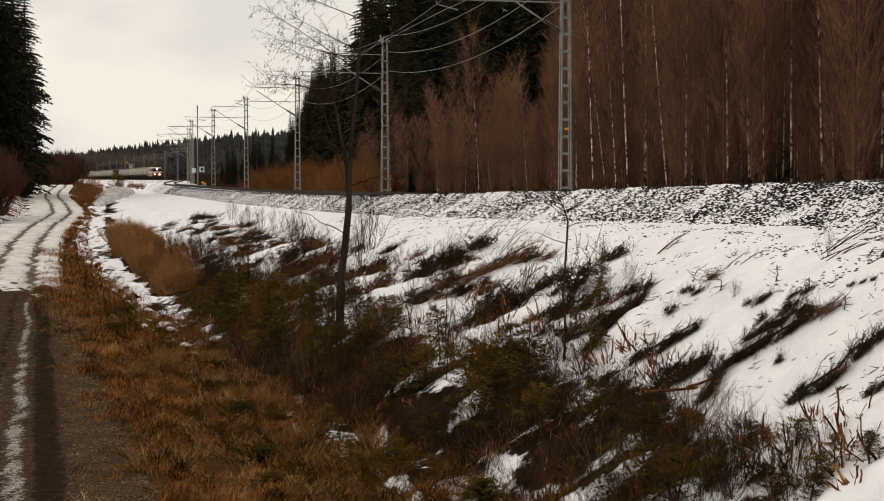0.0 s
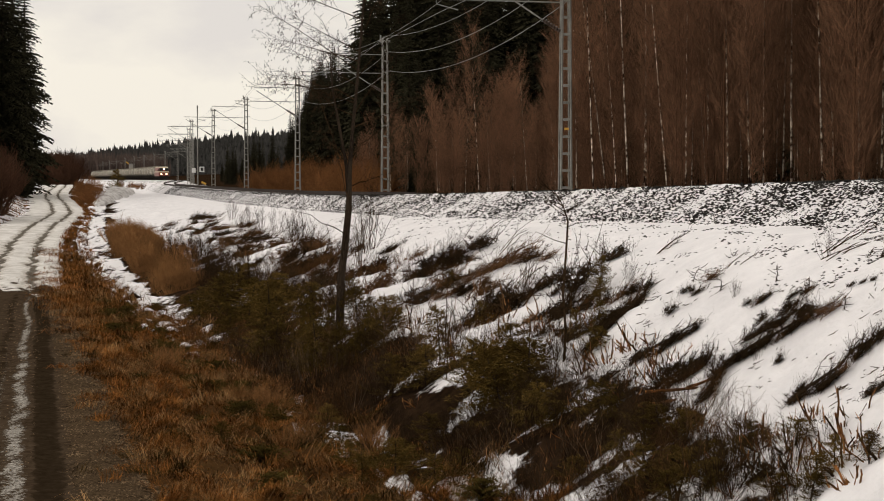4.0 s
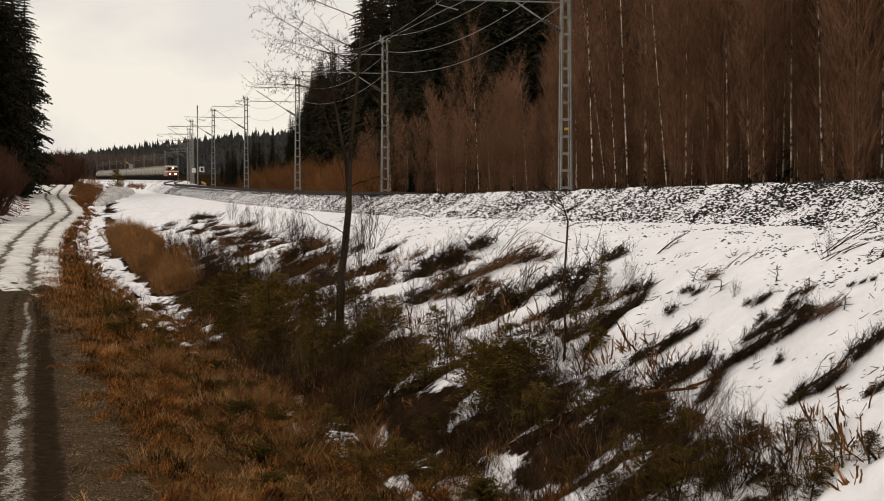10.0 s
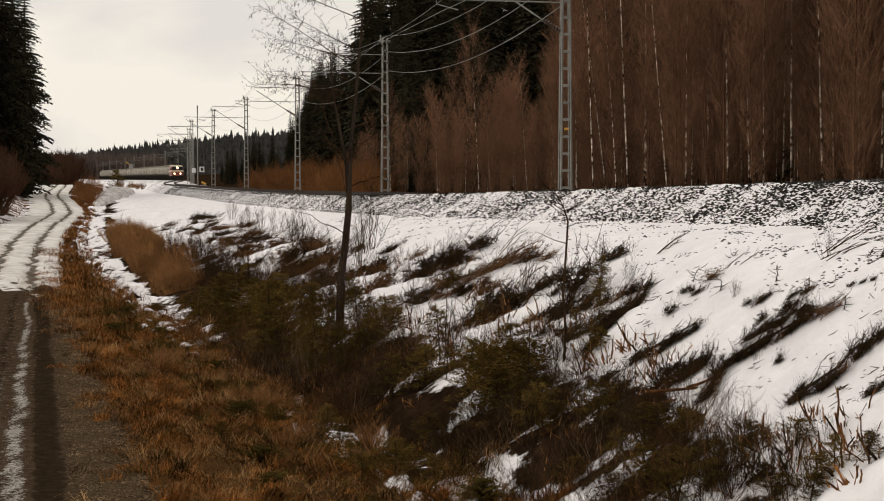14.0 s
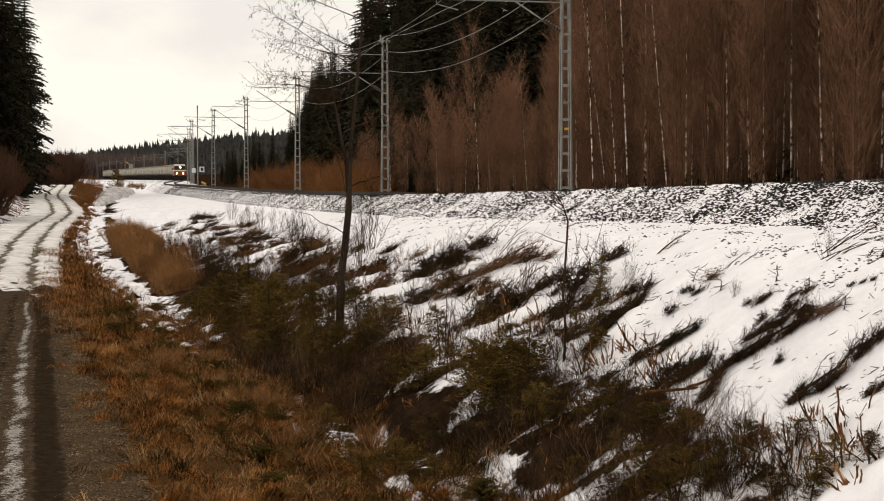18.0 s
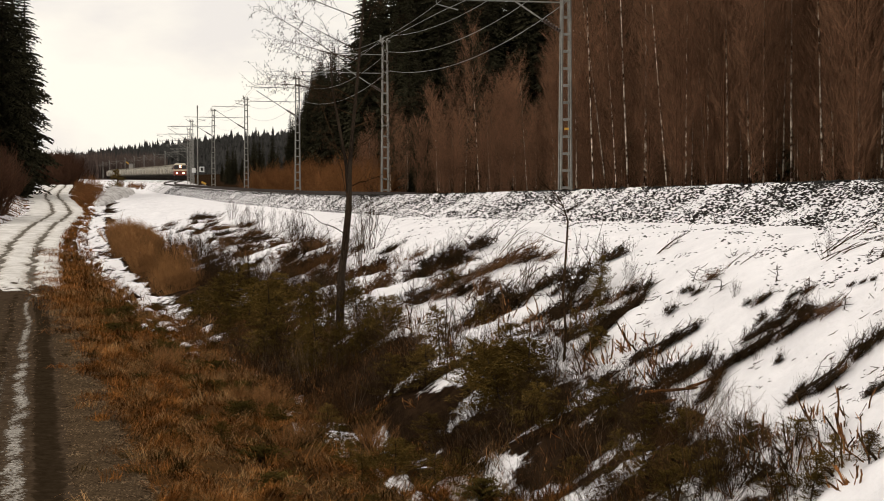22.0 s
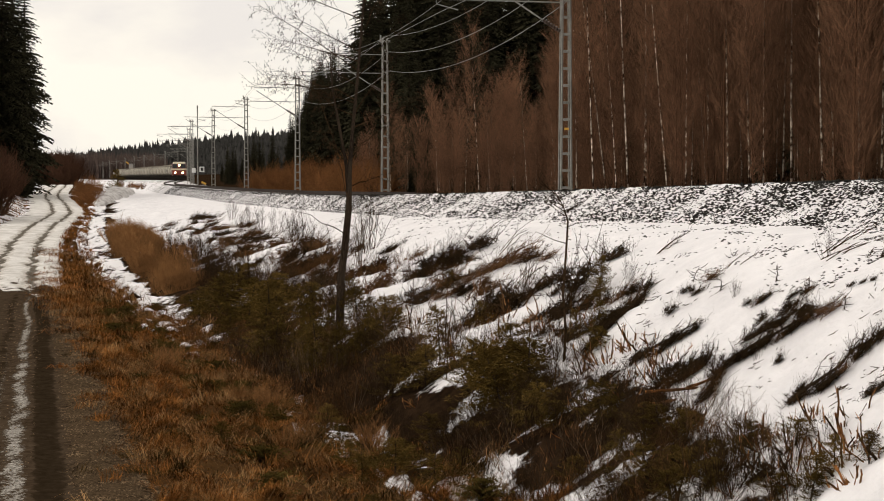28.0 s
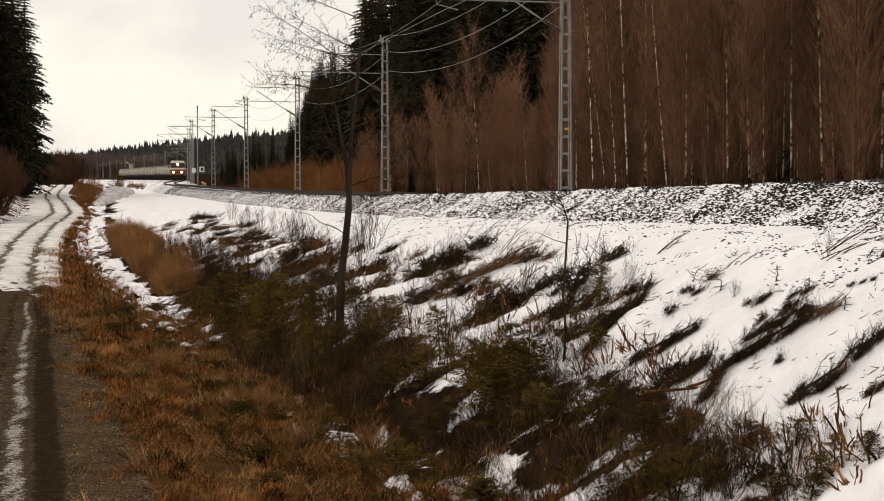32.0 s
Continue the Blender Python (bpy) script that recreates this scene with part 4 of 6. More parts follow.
def build_grass():
    r = np.random.RandomState(61)
    n = 11500
    y = 17 + 75 * r.rand(n) ** 1.6
    u = r.rand(n)
    x0, x1 = verge_x(y) + 0.05, ditch_x(y) + 0.5 - 1.4 * step(y, 52, 60)
    x = x0 + 0.15 - 0.95 * np.clip(wave(x0, y, 1.6, 69), -0.3, 1) * r.rand(n) - 0.8 * r.rand(n) ** 4 + (x1 - x0) * u
    keep = wave(x, y, 1.8, 62) + 0.9 * r.rand(n) > 0.12 + 1.1 * step(y, 58, 82)
    x, y, u = x[keep], y[keep], u[keep]
    per = 36
    pale = r.rand(len(x)) < 0.17
    way = wave(x, y, 1.6, 70) * 2.4 + r.normal(0, 0.5, len(x)) - 0.6
    X, Y = np.repeat(x, per), np.repeat(y, per)
    q = (0.05 + 0.10 * r.rand(len(x))) * (1 + 2.2 * step(y, 45, 68))
    X, Y = X + r.normal(0, 1, len(X)) * np.repeat(q, per), Y + r.normal(0, 1, len(Y)) * np.repeat(q, per) * 1.3
    P = np.stack([X, Y, heights(X, Y) - 0.01], -1)
    L = np.repeat(0.07 + 0.33 * r.rand(len(x)) ** 1.8, per) * r.uniform(0.5, 1.25, len(X))
    W = 0.0015 + 0.0022 * r.rand(len(X)) + 0.00006 * Y
    H = np.repeat(way, per) + r.normal(0, 0.6, len(X))
    light = np.repeat(pale, per)
    dark = np.repeat((wave(x, y, 1.7, 71) + r.normal(0, 0.15, len(x)) + 0.8 * (u - 0.5) > 0.34) & ~pale, per)
    blades("olive_grass", P[dark], L[dark] * 0.8, W[dark], 1.6, M_OLIVE, "dark olive tufts in the dry grass of the bank", "grass", 72, H[dark])
    light_or_dark = light | dark
    blades("verge_grass", P[~light_or_dark], L[~light_or_dark], W[~light_or_dark], 2.1, M_GRASS, "matted dry brown grass on the road bank", "grass", 63, H[~light_or_dark])
    blades("pale_grass", P[light], L[light] * 1.2, W[light], 1.5, M_STRAW, "pale straw tufts in the dry grass of the bank", "grass", 64, H[light])
    # between the road and the thicket, and along the far bank
    n = 26000
    y = 60 + 150 * r.rand(n) ** 1.2
    x = verge_x(y) + (ditch_x(y) - verge_x(y)) * (r.rand(n) * 0.8)
    keep = wave(x, y, 2.4, 64) > 0.35
    x, y = x[keep], y[keep]
    blades("bank_grass", np.stack([x, y, heights(x, y)], -1), r.uniform(0.15, 0.45, len(x)), 0.008 + 0.006 * r.rand(len(x)), 1.3, M_GRASS, "dry brown grass standing through snow beside the road", "grass", 65)
    n = 9000
    y = 70 + 150 * r.rand(n) ** 1.2
    x = rut_x(y) - 3.6 - 5.5 * r.rand(n)
    keep = wave(x, y, 3.0, 66) > 0.1
    x, y = x[keep], y[keep]
    blades("roadside_grass", np.stack([x, y, heights(x, y)], -1), r.uniform(0.15, 0.45, len(x)), 0.009 + 0.007 * r.rand(len(x)), 1.2, M_GRASS, "dry brown grass beyond the snowy road", "grass", 67)
    # dead grass and stalks on the lower embankment
    n = 30000
    y = 17 + 42 * r.rand(n) ** 1.3
    t = r.rand(n) ** 1.2 * 0.58
    xd, xe = ditch_x(y) - 0.2, track_x(y) - 4.6
    x = xd + t * (xe - xd)
    keep = wave(x * 0.22, y + 0.4 * x, 1.7, 23) < 0.45 - t * 1.6 - 0.5 * step(31 - y, 0, 3) * step(0.14 - t, 0, 0.05)
    keep &= (y > 36) | (t < np.clip(0.40 - 0.016 * np.clip(27 - y, 0, 9), 0, 1) * (r.rand(n) ** 0.3)) & ((y < 31.5) | (t < 0.12))
    x, y = x[keep], y[keep]
    blades("ditch_grass", np.stack([x, y, heights(x, y)], -1), r.uniform(0.15, 0.55, len(x)), 0.0022 + 0.003 * r.rand(len(x)), 1.2, M_DEADGRASS, "dark dead grass and stalks in the ditch", "grass", 68)


M_DEADGRASS = material("dead_stalks", (0.040, 0.018, 0.007), (0.18, 0.084, 0.029), 1.5, 12, 0.9)
island_varied(M_DEADGRASS, 0.6)
M_STRAW = material("pale_straw", (0.12, 0.068, 0.028), (0.36, 0.21, 0.092), 2, 9, 0.9)
island_varied(M_STRAW, 0.4)
M_OLIVE = material("olive_dry_grass", (0.016, 0.010, 0.0035), (0.080, 0.050, 0.016), 2, 9, 0.9)
island_varied(M_OLIVE, 0.5)
M_HEATH = material("olive_heath", (0.020, 0.014, 0.004), (0.085, 0.060, 0.016), 3, 20, 0.9, per_object=0.3)
M_NEEDLE = material("withered_needles", (0.010, 0.008, 0.004), (0.036, 0.026, 0.012), 3, 20, 0.9, per_object=0.4)


def brush_meshes(seed, length, twig, green):
    """Felled conifer tops heaped along x: crooked branches thrown across one another, side twigs, needle tufts and upright broken ends."""
    r = random.Random(seed)
    b, g = Build(), Build()

    def tufts(s, e, n):
        for _ in range(n):
            h = s.lerp(e, r.random())
            w = r.uniform(0.014, 0.034)
            o = Vector((r.gauss(0, 1), r.gauss(0, 1), r.gauss(0.3, 0.9))).normalized() * w
            v = Vector((-o.y, o.x, o.z * 0.2)) * 0.26
            g.face(h - v, h + v, h + o * 1.5)
    for _ in range(28):
        l = length * (r.uniform(0.12, 0.30) if r.random() < 0.82 else r.uniform(0.35, 0.6))
        a = r.gauss(0, 0.85) + (math.pi if r.random() < 0.4 else 0)
        d = Vector((math.cos(a), math.sin(a), r.gauss(0.16, 0.28)))
        p = Vector((r.gauss(0, 0.22) * length, r.gauss(0, 0.10), abs(r.gauss(0, 0.07)))) - d * l * 0.4
        pts = bent(r, p, p + d * l, 4, 0.09)
        q = r.uniform(0.006, 0.014)
        b.tube(pts, [q, q * 0.85, q * 0.7, q * 0.5, q * 0.25], 3, cap=False)
        leafy = r.random() < green
        for k in range(12):
            u = 0.1 + 0.9 * (k + r.random()) / 12
            i = min(int(u * 4), 3)
            s = pts[i].lerp(pts[i + 1], u * 4 - i)
            c = a + (1 if k % 2 else -1) * r.uniform(0.5, 1.5)
            m = l * (1.05 - u) * r.uniform(0.25, 0.6) + 0.03
            e = s + Vector((math.cos(c) * m, math.sin(c) * m, m * r.gauss(0.25, 0.5)))
            b.tube(bent(r, s, e, 2, 0.12), [q * 0.45, q * 0.3, q * 0.15], 3, cap=False)
            if leafy:
                tufts(s, e, int(m * 80) + 3)
    for _ in range(60):
        p = Vector((r.gauss(0, 0.28) * length, r.gauss(0, 0.15), 0.0))
        e = p + Vector((r.gauss(0.1, 0.7), r.gauss(0, 0.7), abs(r.gauss(0.6, 0.5)))).normalized() * r.uniform(0.06, 0.28)
        b.tube(bent(r, p, e, 2, 0.14), [0.006, 0.0045, 0.002], 3, cap=False)
    for _ in range(12):
        p = Vector((r.gauss(0.05, 0.2) * length, r.gauss(0, 0.12), 0.03))
        e = p + Vector((r.uniform(0.35, 0.9) * (1 if r.random() < 0.75 else -1), r.gauss(0, 0.25), r.uniform(0.05, 0.30))) * length * 0.8
        c = bent(r, p, e, 4, 0.06)
        b.tube(c, [0.005, 0.0045, 0.0035, 0.0025, 0.0015], 3, cap=False)
        for _ in range(5):
            s = c[1].lerp(c[4], r.random())
            b.tube([s, s + Vector((r.uniform(0.02, 0.16), r.gauss(0, 0.08), r.gauss(0.05, 0.06)))], [0.0025, 0.001], 3, cap=False)
    return (b.mesh("twig_mass", twig), g.mesh("needle_mass", M_NEEDLE)) if green else (b.mesh("twig_mass", twig),)


def build_brush():
    r = random.Random(71)
    kinds = [brush_meshes(i, 0.75 + 0.09 * i, M_DARKTWIG, 0.75) for i in range(8)]
    dry = [brush_meshes(20 + i, 0.8 + 0.15 * i, M_TANGLE, 0) for i in range(3)]

    def pile(y, t, size, twist):
        x, y, z = on_slope(y, t)
        x2, _, z2 = on_slope(y, t + 0.12)
        ob = thing("brush_pile", "heap of felled branches lying down the snowy embankment", "brush", "brush piles on the embankment")
        for me, nm in zip(r.choice(dry) if r.random() < (0.2 if y < 38 else 0.6) else r.choice(kinds), ("twig_mass", "needle_mass")):
            tagged(part(nm, me, None, ob), kind="stuff")
        ob.matrix_basis = pose(x, y, z + 0.02, 0, 0, fall_turn(y) + twist) @ pose(0, 0, 0, 0, -math.degrees(math.atan2(z2 - z, x2 - x)), 0) @ Matrix.Diagonal((size, size * 0.9, size * 1.15, 1))
    # the near heaps one by one: (y, t, size, twist)
    for y, t, s, w in ((31.6, 0.60, 0.8, -60), (32.4, 0.66, 0.7, -60), (33.2, 0.58, 0.7, -62), (32.6, 0.50, 0.7, -60), (31.2, 0.48, 0.6, -55), (26.8, 0.47, 0.7, -40), (26.6, 0.44, 0.6, -65), (21.6, 0.52, 0.6, -58),
                       (27.5, 0.71, 0.35, -50), (26.4, 0.75, 0.3, -55), (29.5, 0.68, 0.3, -50), (25.0, 0.78, 0.3, -55), (23.0, 0.74, 0.35, -50), (20.6, 0.44, 0.5, -50)):
        # a heap is a broken row of clumps up the slope
        for k in range(3):
            u = (k - 1 + r.gauss(0, 0.15)) * s
            pile(y - 0.50 * u + r.gauss(0, 0.08), t + 0.030 * u, s * r.uniform(0.55, 1.0), w + r.gauss(0, 30))
    for _ in range(9):
        y = r.uniform(22.5, 36)
        pile(y, r.uniform(0.50, 0.74) + 0.004 * (y - 28), r.uniform(0.25, 0.55), r.gauss(-50, 35))
    for _ in range(20):
        y = r.uniform(21.5, 31)
        pile(y, r.uniform(0.08, 0.40 - 0.016 * max(0, 27 - y)), r.uniform(0.45, 0.8), r.gauss(-40, 35))
    y = 33.5
    while y < 108:
        top = 0.70 + 0.10 * math.sin(y * 1.3) + r.uniform(-0.2, 0.05)
        if y < 48:
            top += 0.06
        if y > 60:
            top = 0.66 + r.uniform(-0.2, 0.08)
        n = 1 if y > 60 or y < 44 else 2
        for k in range(n):
            t = top - 0.06 - k * r.uniform(0.08, 0.15)
            pile(y + r.uniform(-0.5, 0.5), t, r.uniform(0.5, 0.9) * (1 + min(y, 60) / 110) * (0.9 if y > 75 else 1.3), r.gauss(-48, 30))
        if y < 38 or y > 62:
            pile(y + r.uniform(-0.7, 0.7), r.uniform(-0.05, 0.36), r.uniform(0.7, 1.1), r.gauss(-30, 35))
        y += 1.0 * r.uniform(0.6, 1.4) * (1 + max(0, y - 30) / 90)
    # dark heaps along the furrows at mid-slope, and the far ones below the bend: (y, t, size, twist)
    for y, t, s, w in ((44.5, 0.58, 0.9, -50), (47, 0.54, 0.9, -45), (50, 0.56, 0.9, -50), (53, 0.50, 0.9, -45), (56, 0.52, 1.0, -45), (60, 0.48, 1.0, -45), (64, 0.44, 1.0, -45), (48.3, 0.70, 0.8, -45), (53, 0.70, 0.8, -45), (57, 0.68, 0.8, -45),
                       (112, 0.62, 0.9, -40), (110, 0.60, 0.8, -40), (107, 0.56, 0.9, -45), (105, 0.58, 0.8, -45), (102, 0.52, 0.9, -40), (98, 0.58, 0.8, -45), (94, 0.50, 0.9, -40), (90, 0.46, 0.8, -45), (86, 0.54, 0.9, -40), (82, 0.46, 0.8, -45), (78, 0.50, 0.9, -40), (74, 0.44, 0.9, -45), (70, 0.48, 0.9, -45)):
        pile(y + r.gauss(0, 0.3), t + r.gauss(0, 0.02), s * r.uniform(0.7, 1.0), w + r.gauss(0, 30))
    # felled saplings lying up the slope, smothered in their own branches: the two ends as (y, t), heaps, size
    for (ya, ta), (yb, tb), n, size in (((25.9, 0.51), (24.8, 0.70), 9, 0.50), ((26.1, 0.57), (25.4, 0.68), 5, 0.42), ((25.5, 0.42), (25.9, 0.50), 4, 0.6), ((23.5, 0.47), (23.2, 0.69), 8, 0.52), ((28.9, 0.47), (28.3, 0.61), 6, 0.52),
                                        ((30.1, 0.42), (32.0, 0.73), 9, 0.55), ((42.2, 0.60), (38.7, 0.79), 8, 0.66), ((37.4, 0.53), (36.4, 0.73), 8, 0.58), ((34.6, 0.50), (33.6, 0.68), 6, 0.52), ((40.5, 0.50), (39.5, 0.62), 5, 0.66)):
        for k in range(n):
            u = (k + r.uniform(0.2, 0.8)) / n
            pile(ya + (yb - ya) * u + r.gauss(0, 0.05), ta + (tb - ta) * u, size * r.uniform(0.75, 1.1), -55 + r.gauss(0, 22))
        a, b = Vector(on_slope(ya, ta)), Vector(on_slope(yb, tb))
        ob = thing("felled_sapling", "felled dark sapling lying up the snowy embankment", "brush", "felled saplings on the embankment", at=a)
        way = bent(r, (0, 0, 0.06), b - a + Vector((0, 0, 0.10)), 6, 0.025)
        part("stem", Build().tube(way, [0.024, 0.022, 0.020, 0.017, 0.014, 0.010, 0.005], 6), M_BARK, ob)
        for k in range(14):
            i = r.randint(1, 5)
            g = way[i].lerp(way[i + 1], r.random()) if i < 6 else way[i]
            l = r.uniform(0.2, 0.6) * (1.1 - i / 8)
            c = bent(r, g, g + (b - a).normalized() * l * r.uniform(0.2, 0.9) + Vector((r.gauss(0, 0.25) * l, r.gauss(0, 0.5) * l, r.uniform(0.05, 0.55) * l)), 3, 0.10)
            br = Build().tube(c, [0.008, 0.0065, 0.0045, 0.002], 4)
            for _ in range(6):
                q = c[0].lerp(c[3], r.uniform(0.3, 1))
                br.tube([q, q + Vector((r.gauss(0.03, 0.06), r.gauss(0, 0.06), r.gauss(0.04, 0.05)))], [0.0035, 0.0015], 3, cap=False)
            part("branch", br, M_DARKTWIG, ob)
    # short split logs left among the brush
    for k, (y, t, l, turn) in enumerate(((26.0, 0.41, 1.1, -8), (26.15, 0.37, 0.8, 14), (25.8, 0.44, 0.6, 36), (33.5, 0.34, 0.8, -20))):
        x, y, z = on_slope(y, t)
        log = thing("felled_log", "thin felled log with pale split ends in brush", "log", "felled logs", at=(x, y, z + 0.07), turn=turn)
        part("stem", Build().tube(bent(r, (-l / 2, 0, 0), (l / 2, 0, 0.1), 3, 0.02), [0.022, 0.021, 0.018, 0.010], 7), M_STUB, log)
        part("cut_end", Build().tube([(-l / 2 - 0.012, 0, 0), (-l / 2 + 0.004, 0, 0)], 0.019, 7), M_CUT, log, "pale cut end")


def build_litter():
    """Loose twigs and bits of bark scattered on the snow."""
    r = random.Random(75)
    b = Build()
    for _ in range(900):
        y = 20 + 60 * r.random() ** 1.5
        t = r.gauss(0.62, 0.13)
        if wave(t * 6, y, 3.0, 76) + r.random() * 0.8 < 0.25 or t > 0.92:
            continue
        x, y, z = on_slope(y, t)
        for _ in range(r.randint(1, 4)):
            a, l = r.gauss(-0.8, 0.7), r.uniform(0.03, 0.16)
            p = Vector((x + r.gauss(0, 0.06), y + r.gauss(0, 0.06), z + 0.01))
            b.tube(bent(r, p, p + Vector((math.cos(a) * l, math.sin(a) * l, l * r.uniform(0.1, 0.7))), 2, 0.12), [0.005, 0.006, 0.002], 3, cap=False)
    tagged(new("twig_litter", b.mesh("twig_litter", M_DARKTWIG)), "dark broken twigs scattered on the snowy embankment", "twigs", kind="stuff")


def build_stubs():
    """Saplings cut off knee-high, in clusters; each stem is a part."""
    r = random.Random(81)
    kinds = []
    for k in range(6):
        ob = thing("cut_sapling", "cluster of split sapling stubs, pale orange where cut", "stump", "cut saplings in the ditch")
        for _ in range(r.randint(8, 12)):
            h = r.uniform(0.06, 0.30) if r.random() < 0.86 else r.uniform(0.32, 0.55)
            a, q = r.uniform(0, 6.283), 0.17 * r.random() ** 0.7
            b = Vector((math.cos(a) * q, math.sin(a) * q, -0.08))
            e = b + Vector((r.gauss(0, 0.08) + math.cos(a) * 0.10, r.gauss(0, 0.08) + math.sin(a) * 0.10, h))
            w = 0.005 + 0.011 * r.random() ** 1.6
            st = part("stem", Build().tube(bent(r, b, e, 3, 0.05), [w * 1.1, w, w * 0.9, w * 0.75], 5), r.choice((M_STUB, M_STUB, M_DARKTWIG, M_TANGLE)), ob)
            if r.random() < 0.4:
                part("splinter", Build().tube([e - Vector((0, 0, 0.07)), e + Vector((r.gauss(0, 0.02), r.gauss(0, 0.02), r.uniform(0.03, 0.11)))], [w * 0.8, 0.002], 4), M_CUT, st)
        kinds.append(ob)
    spots = []
    y = 18.0
    while y < 68:
        for _ in range(2):
            t = r.uniform(0.02, 0.62) if r.random() < 0.4 else r.uniform(0.05, 0.38)
            if y < 33 and r.random() < 0.5:
                continue
            spots.append((y + r.uniform(-0.4, 0.4), t))
        y += 0.95 * r.uniform(0.7, 1.3) * (1 + y / 90)
    for _ in range(14):
        y = r.uniform(21, 31)
        spots.append((y, r.uniform(0.10, 0.44 - 0.016 * max(0, 27 - y))))
    spots += [(33.5, 0.49), (33.3, 0.50), (33.7, 0.48), (29.7, 0.43), (29.5, 0.45), (29.9, 0.44), (28.15, 0.51), (28.0, 0.53), (28.3, 0.50), (28.1, 0.40), (28.2, 0.38), (28.4, 0.31), (28.5, 0.29), (21.2, 0.41), (21.3, 0.43), (21.0, 0.40), (21.6, 0.33), (21.4, 0.31), (21.7, 0.35)]
    spots += [(22.6, 0.25), (22.2, 0.28), (22.9, 0.22), (23.4, 0.30), (22.0, 0.22), (23.8, 0.24), (24.6, 0.20), (27.0, 0.30), (27.4, 0.34), (26.2, 0.26)]
    spots += [(29.3, 0.51), (29.1, 0.54), (29.4, 0.49), (28.2, 0.46), (27.6, 0.45), (27.0, 0.42), (22.6, 0.46), (22.2, 0.43), (22.9, 0.48), (21.6, 0.46), (22.4, 0.36), (22.0, 0.34), (21.5, 0.38), (21.2, 0.33), (22.8, 0.38), (23.2, 0.36), (21.8, 0.31), (20.8, 0.36), (20.6, 0.42), (31.5, 0.50), (32.2, 0.46), (33.0, 0.52), (33.8, 0.48), (34.6, 0.55), (35.4, 0.50), (32.8, 0.58), (31.8, 0.56), (36.2, 0.56), (34.2, 0.42)]
    for i, (y, t) in enumerate(spots):
        m = pose(*on_slope(y, t), r.gauss(0, 7), r.gauss(0, 7), r.uniform(0, 360))
        s = r.uniform(0.7, 1.2)
        if i < 6:
            kinds[i].matrix_basis = m
        else:
            copy_thing(kinds[i % 6], m).scale = (s, s, s)


M_TANGLE = material("dead_brown_stems", (0.035, 0.018, 0.009), (0.14, 0.072, 0.030), 2, 10, 0.9, per_object=0.4)
island_varied(M_TANGLE, 0.5)
M_WHIP = material("grey_brown_shoots", (0.055, 0.036, 0.022), (0.20, 0.135, 0.085), 3, 14, 0.9, per_object=0.35)
M_GRIT = material("gritty_snow", (0.30, 0.275, 0.26), (0.84, 0.81, 0.80), 1.2, 4, 0.8, bump=0.4, dist=0.08)
M_CUT = material("fresh_cut_wood", (0.19, 0.088, 0.034), (0.38, 0.20, 0.085), 6, 30, 0.8, per_object=0.3)


def bushy_meshes(seed, tall, spread, mat, sprigs=2600):
    """A low, broad young spruce: curved branches feathered with fine sprigs."""
    r = random.Random(seed)
    trunk = Build().tube([(0, 0, -0.3), (0.02, 0, tall * 0.5), (0, 0.01, tall * 0.98)], [0.026, 0.016, 0.004], 6)
    crown = Build()
    n = 60
    for k in range(n):
        t = (k / n) ** 0.85
        a = r.uniform(0, 6.283)
        l = spread * (1 - t) ** 0.6 * r.uniform(0.55, 1.15) + 0.08
        d = Vector((math.cos(a), math.sin(a), 0))
        side = Vector((-d.y, d.x, 0))
        z0, rise = tall * t * 0.9, l * r.uniform(0.05, 0.45)
        pts = [d * (l * u) + Vector((0, 0, z0 + rise * u * u - 0.12 * l * u)) for u in (0, 0.33, 0.67, 1)]
        crown.tube(pts, [0.008, 0.006, 0.004, 0.002], 3, cap=False)
        for j in range(sprigs // n):
            u = r.random() ** 0.75
            i = min(int(u * 3), 2)
            p = pts[i].lerp(pts[i + 1], u * 3 - i) + side * r.gauss(0, 0.11) * l * (1.15 - u) + Vector((0, 0, r.gauss(0, 0.03)))
            m = r.uniform(0.04, 0.11)
            o = (d * r.uniform(0.1, 1.0) + side * r.gauss(0, 0.8) + Vector((0, 0, r.gauss(0.15, 0.45)))).normalized()
            v = o.cross(Vector((r.gauss(0, 1), r.gauss(0, 1), r.gauss(0, 1)))).normalized() * r.uniform(0.006, 0.012)
            crown.face(p - v, p + v, p + o * m)
    return trunk.mesh("trunk", M_BARK), crown.mesh("crown", mat)


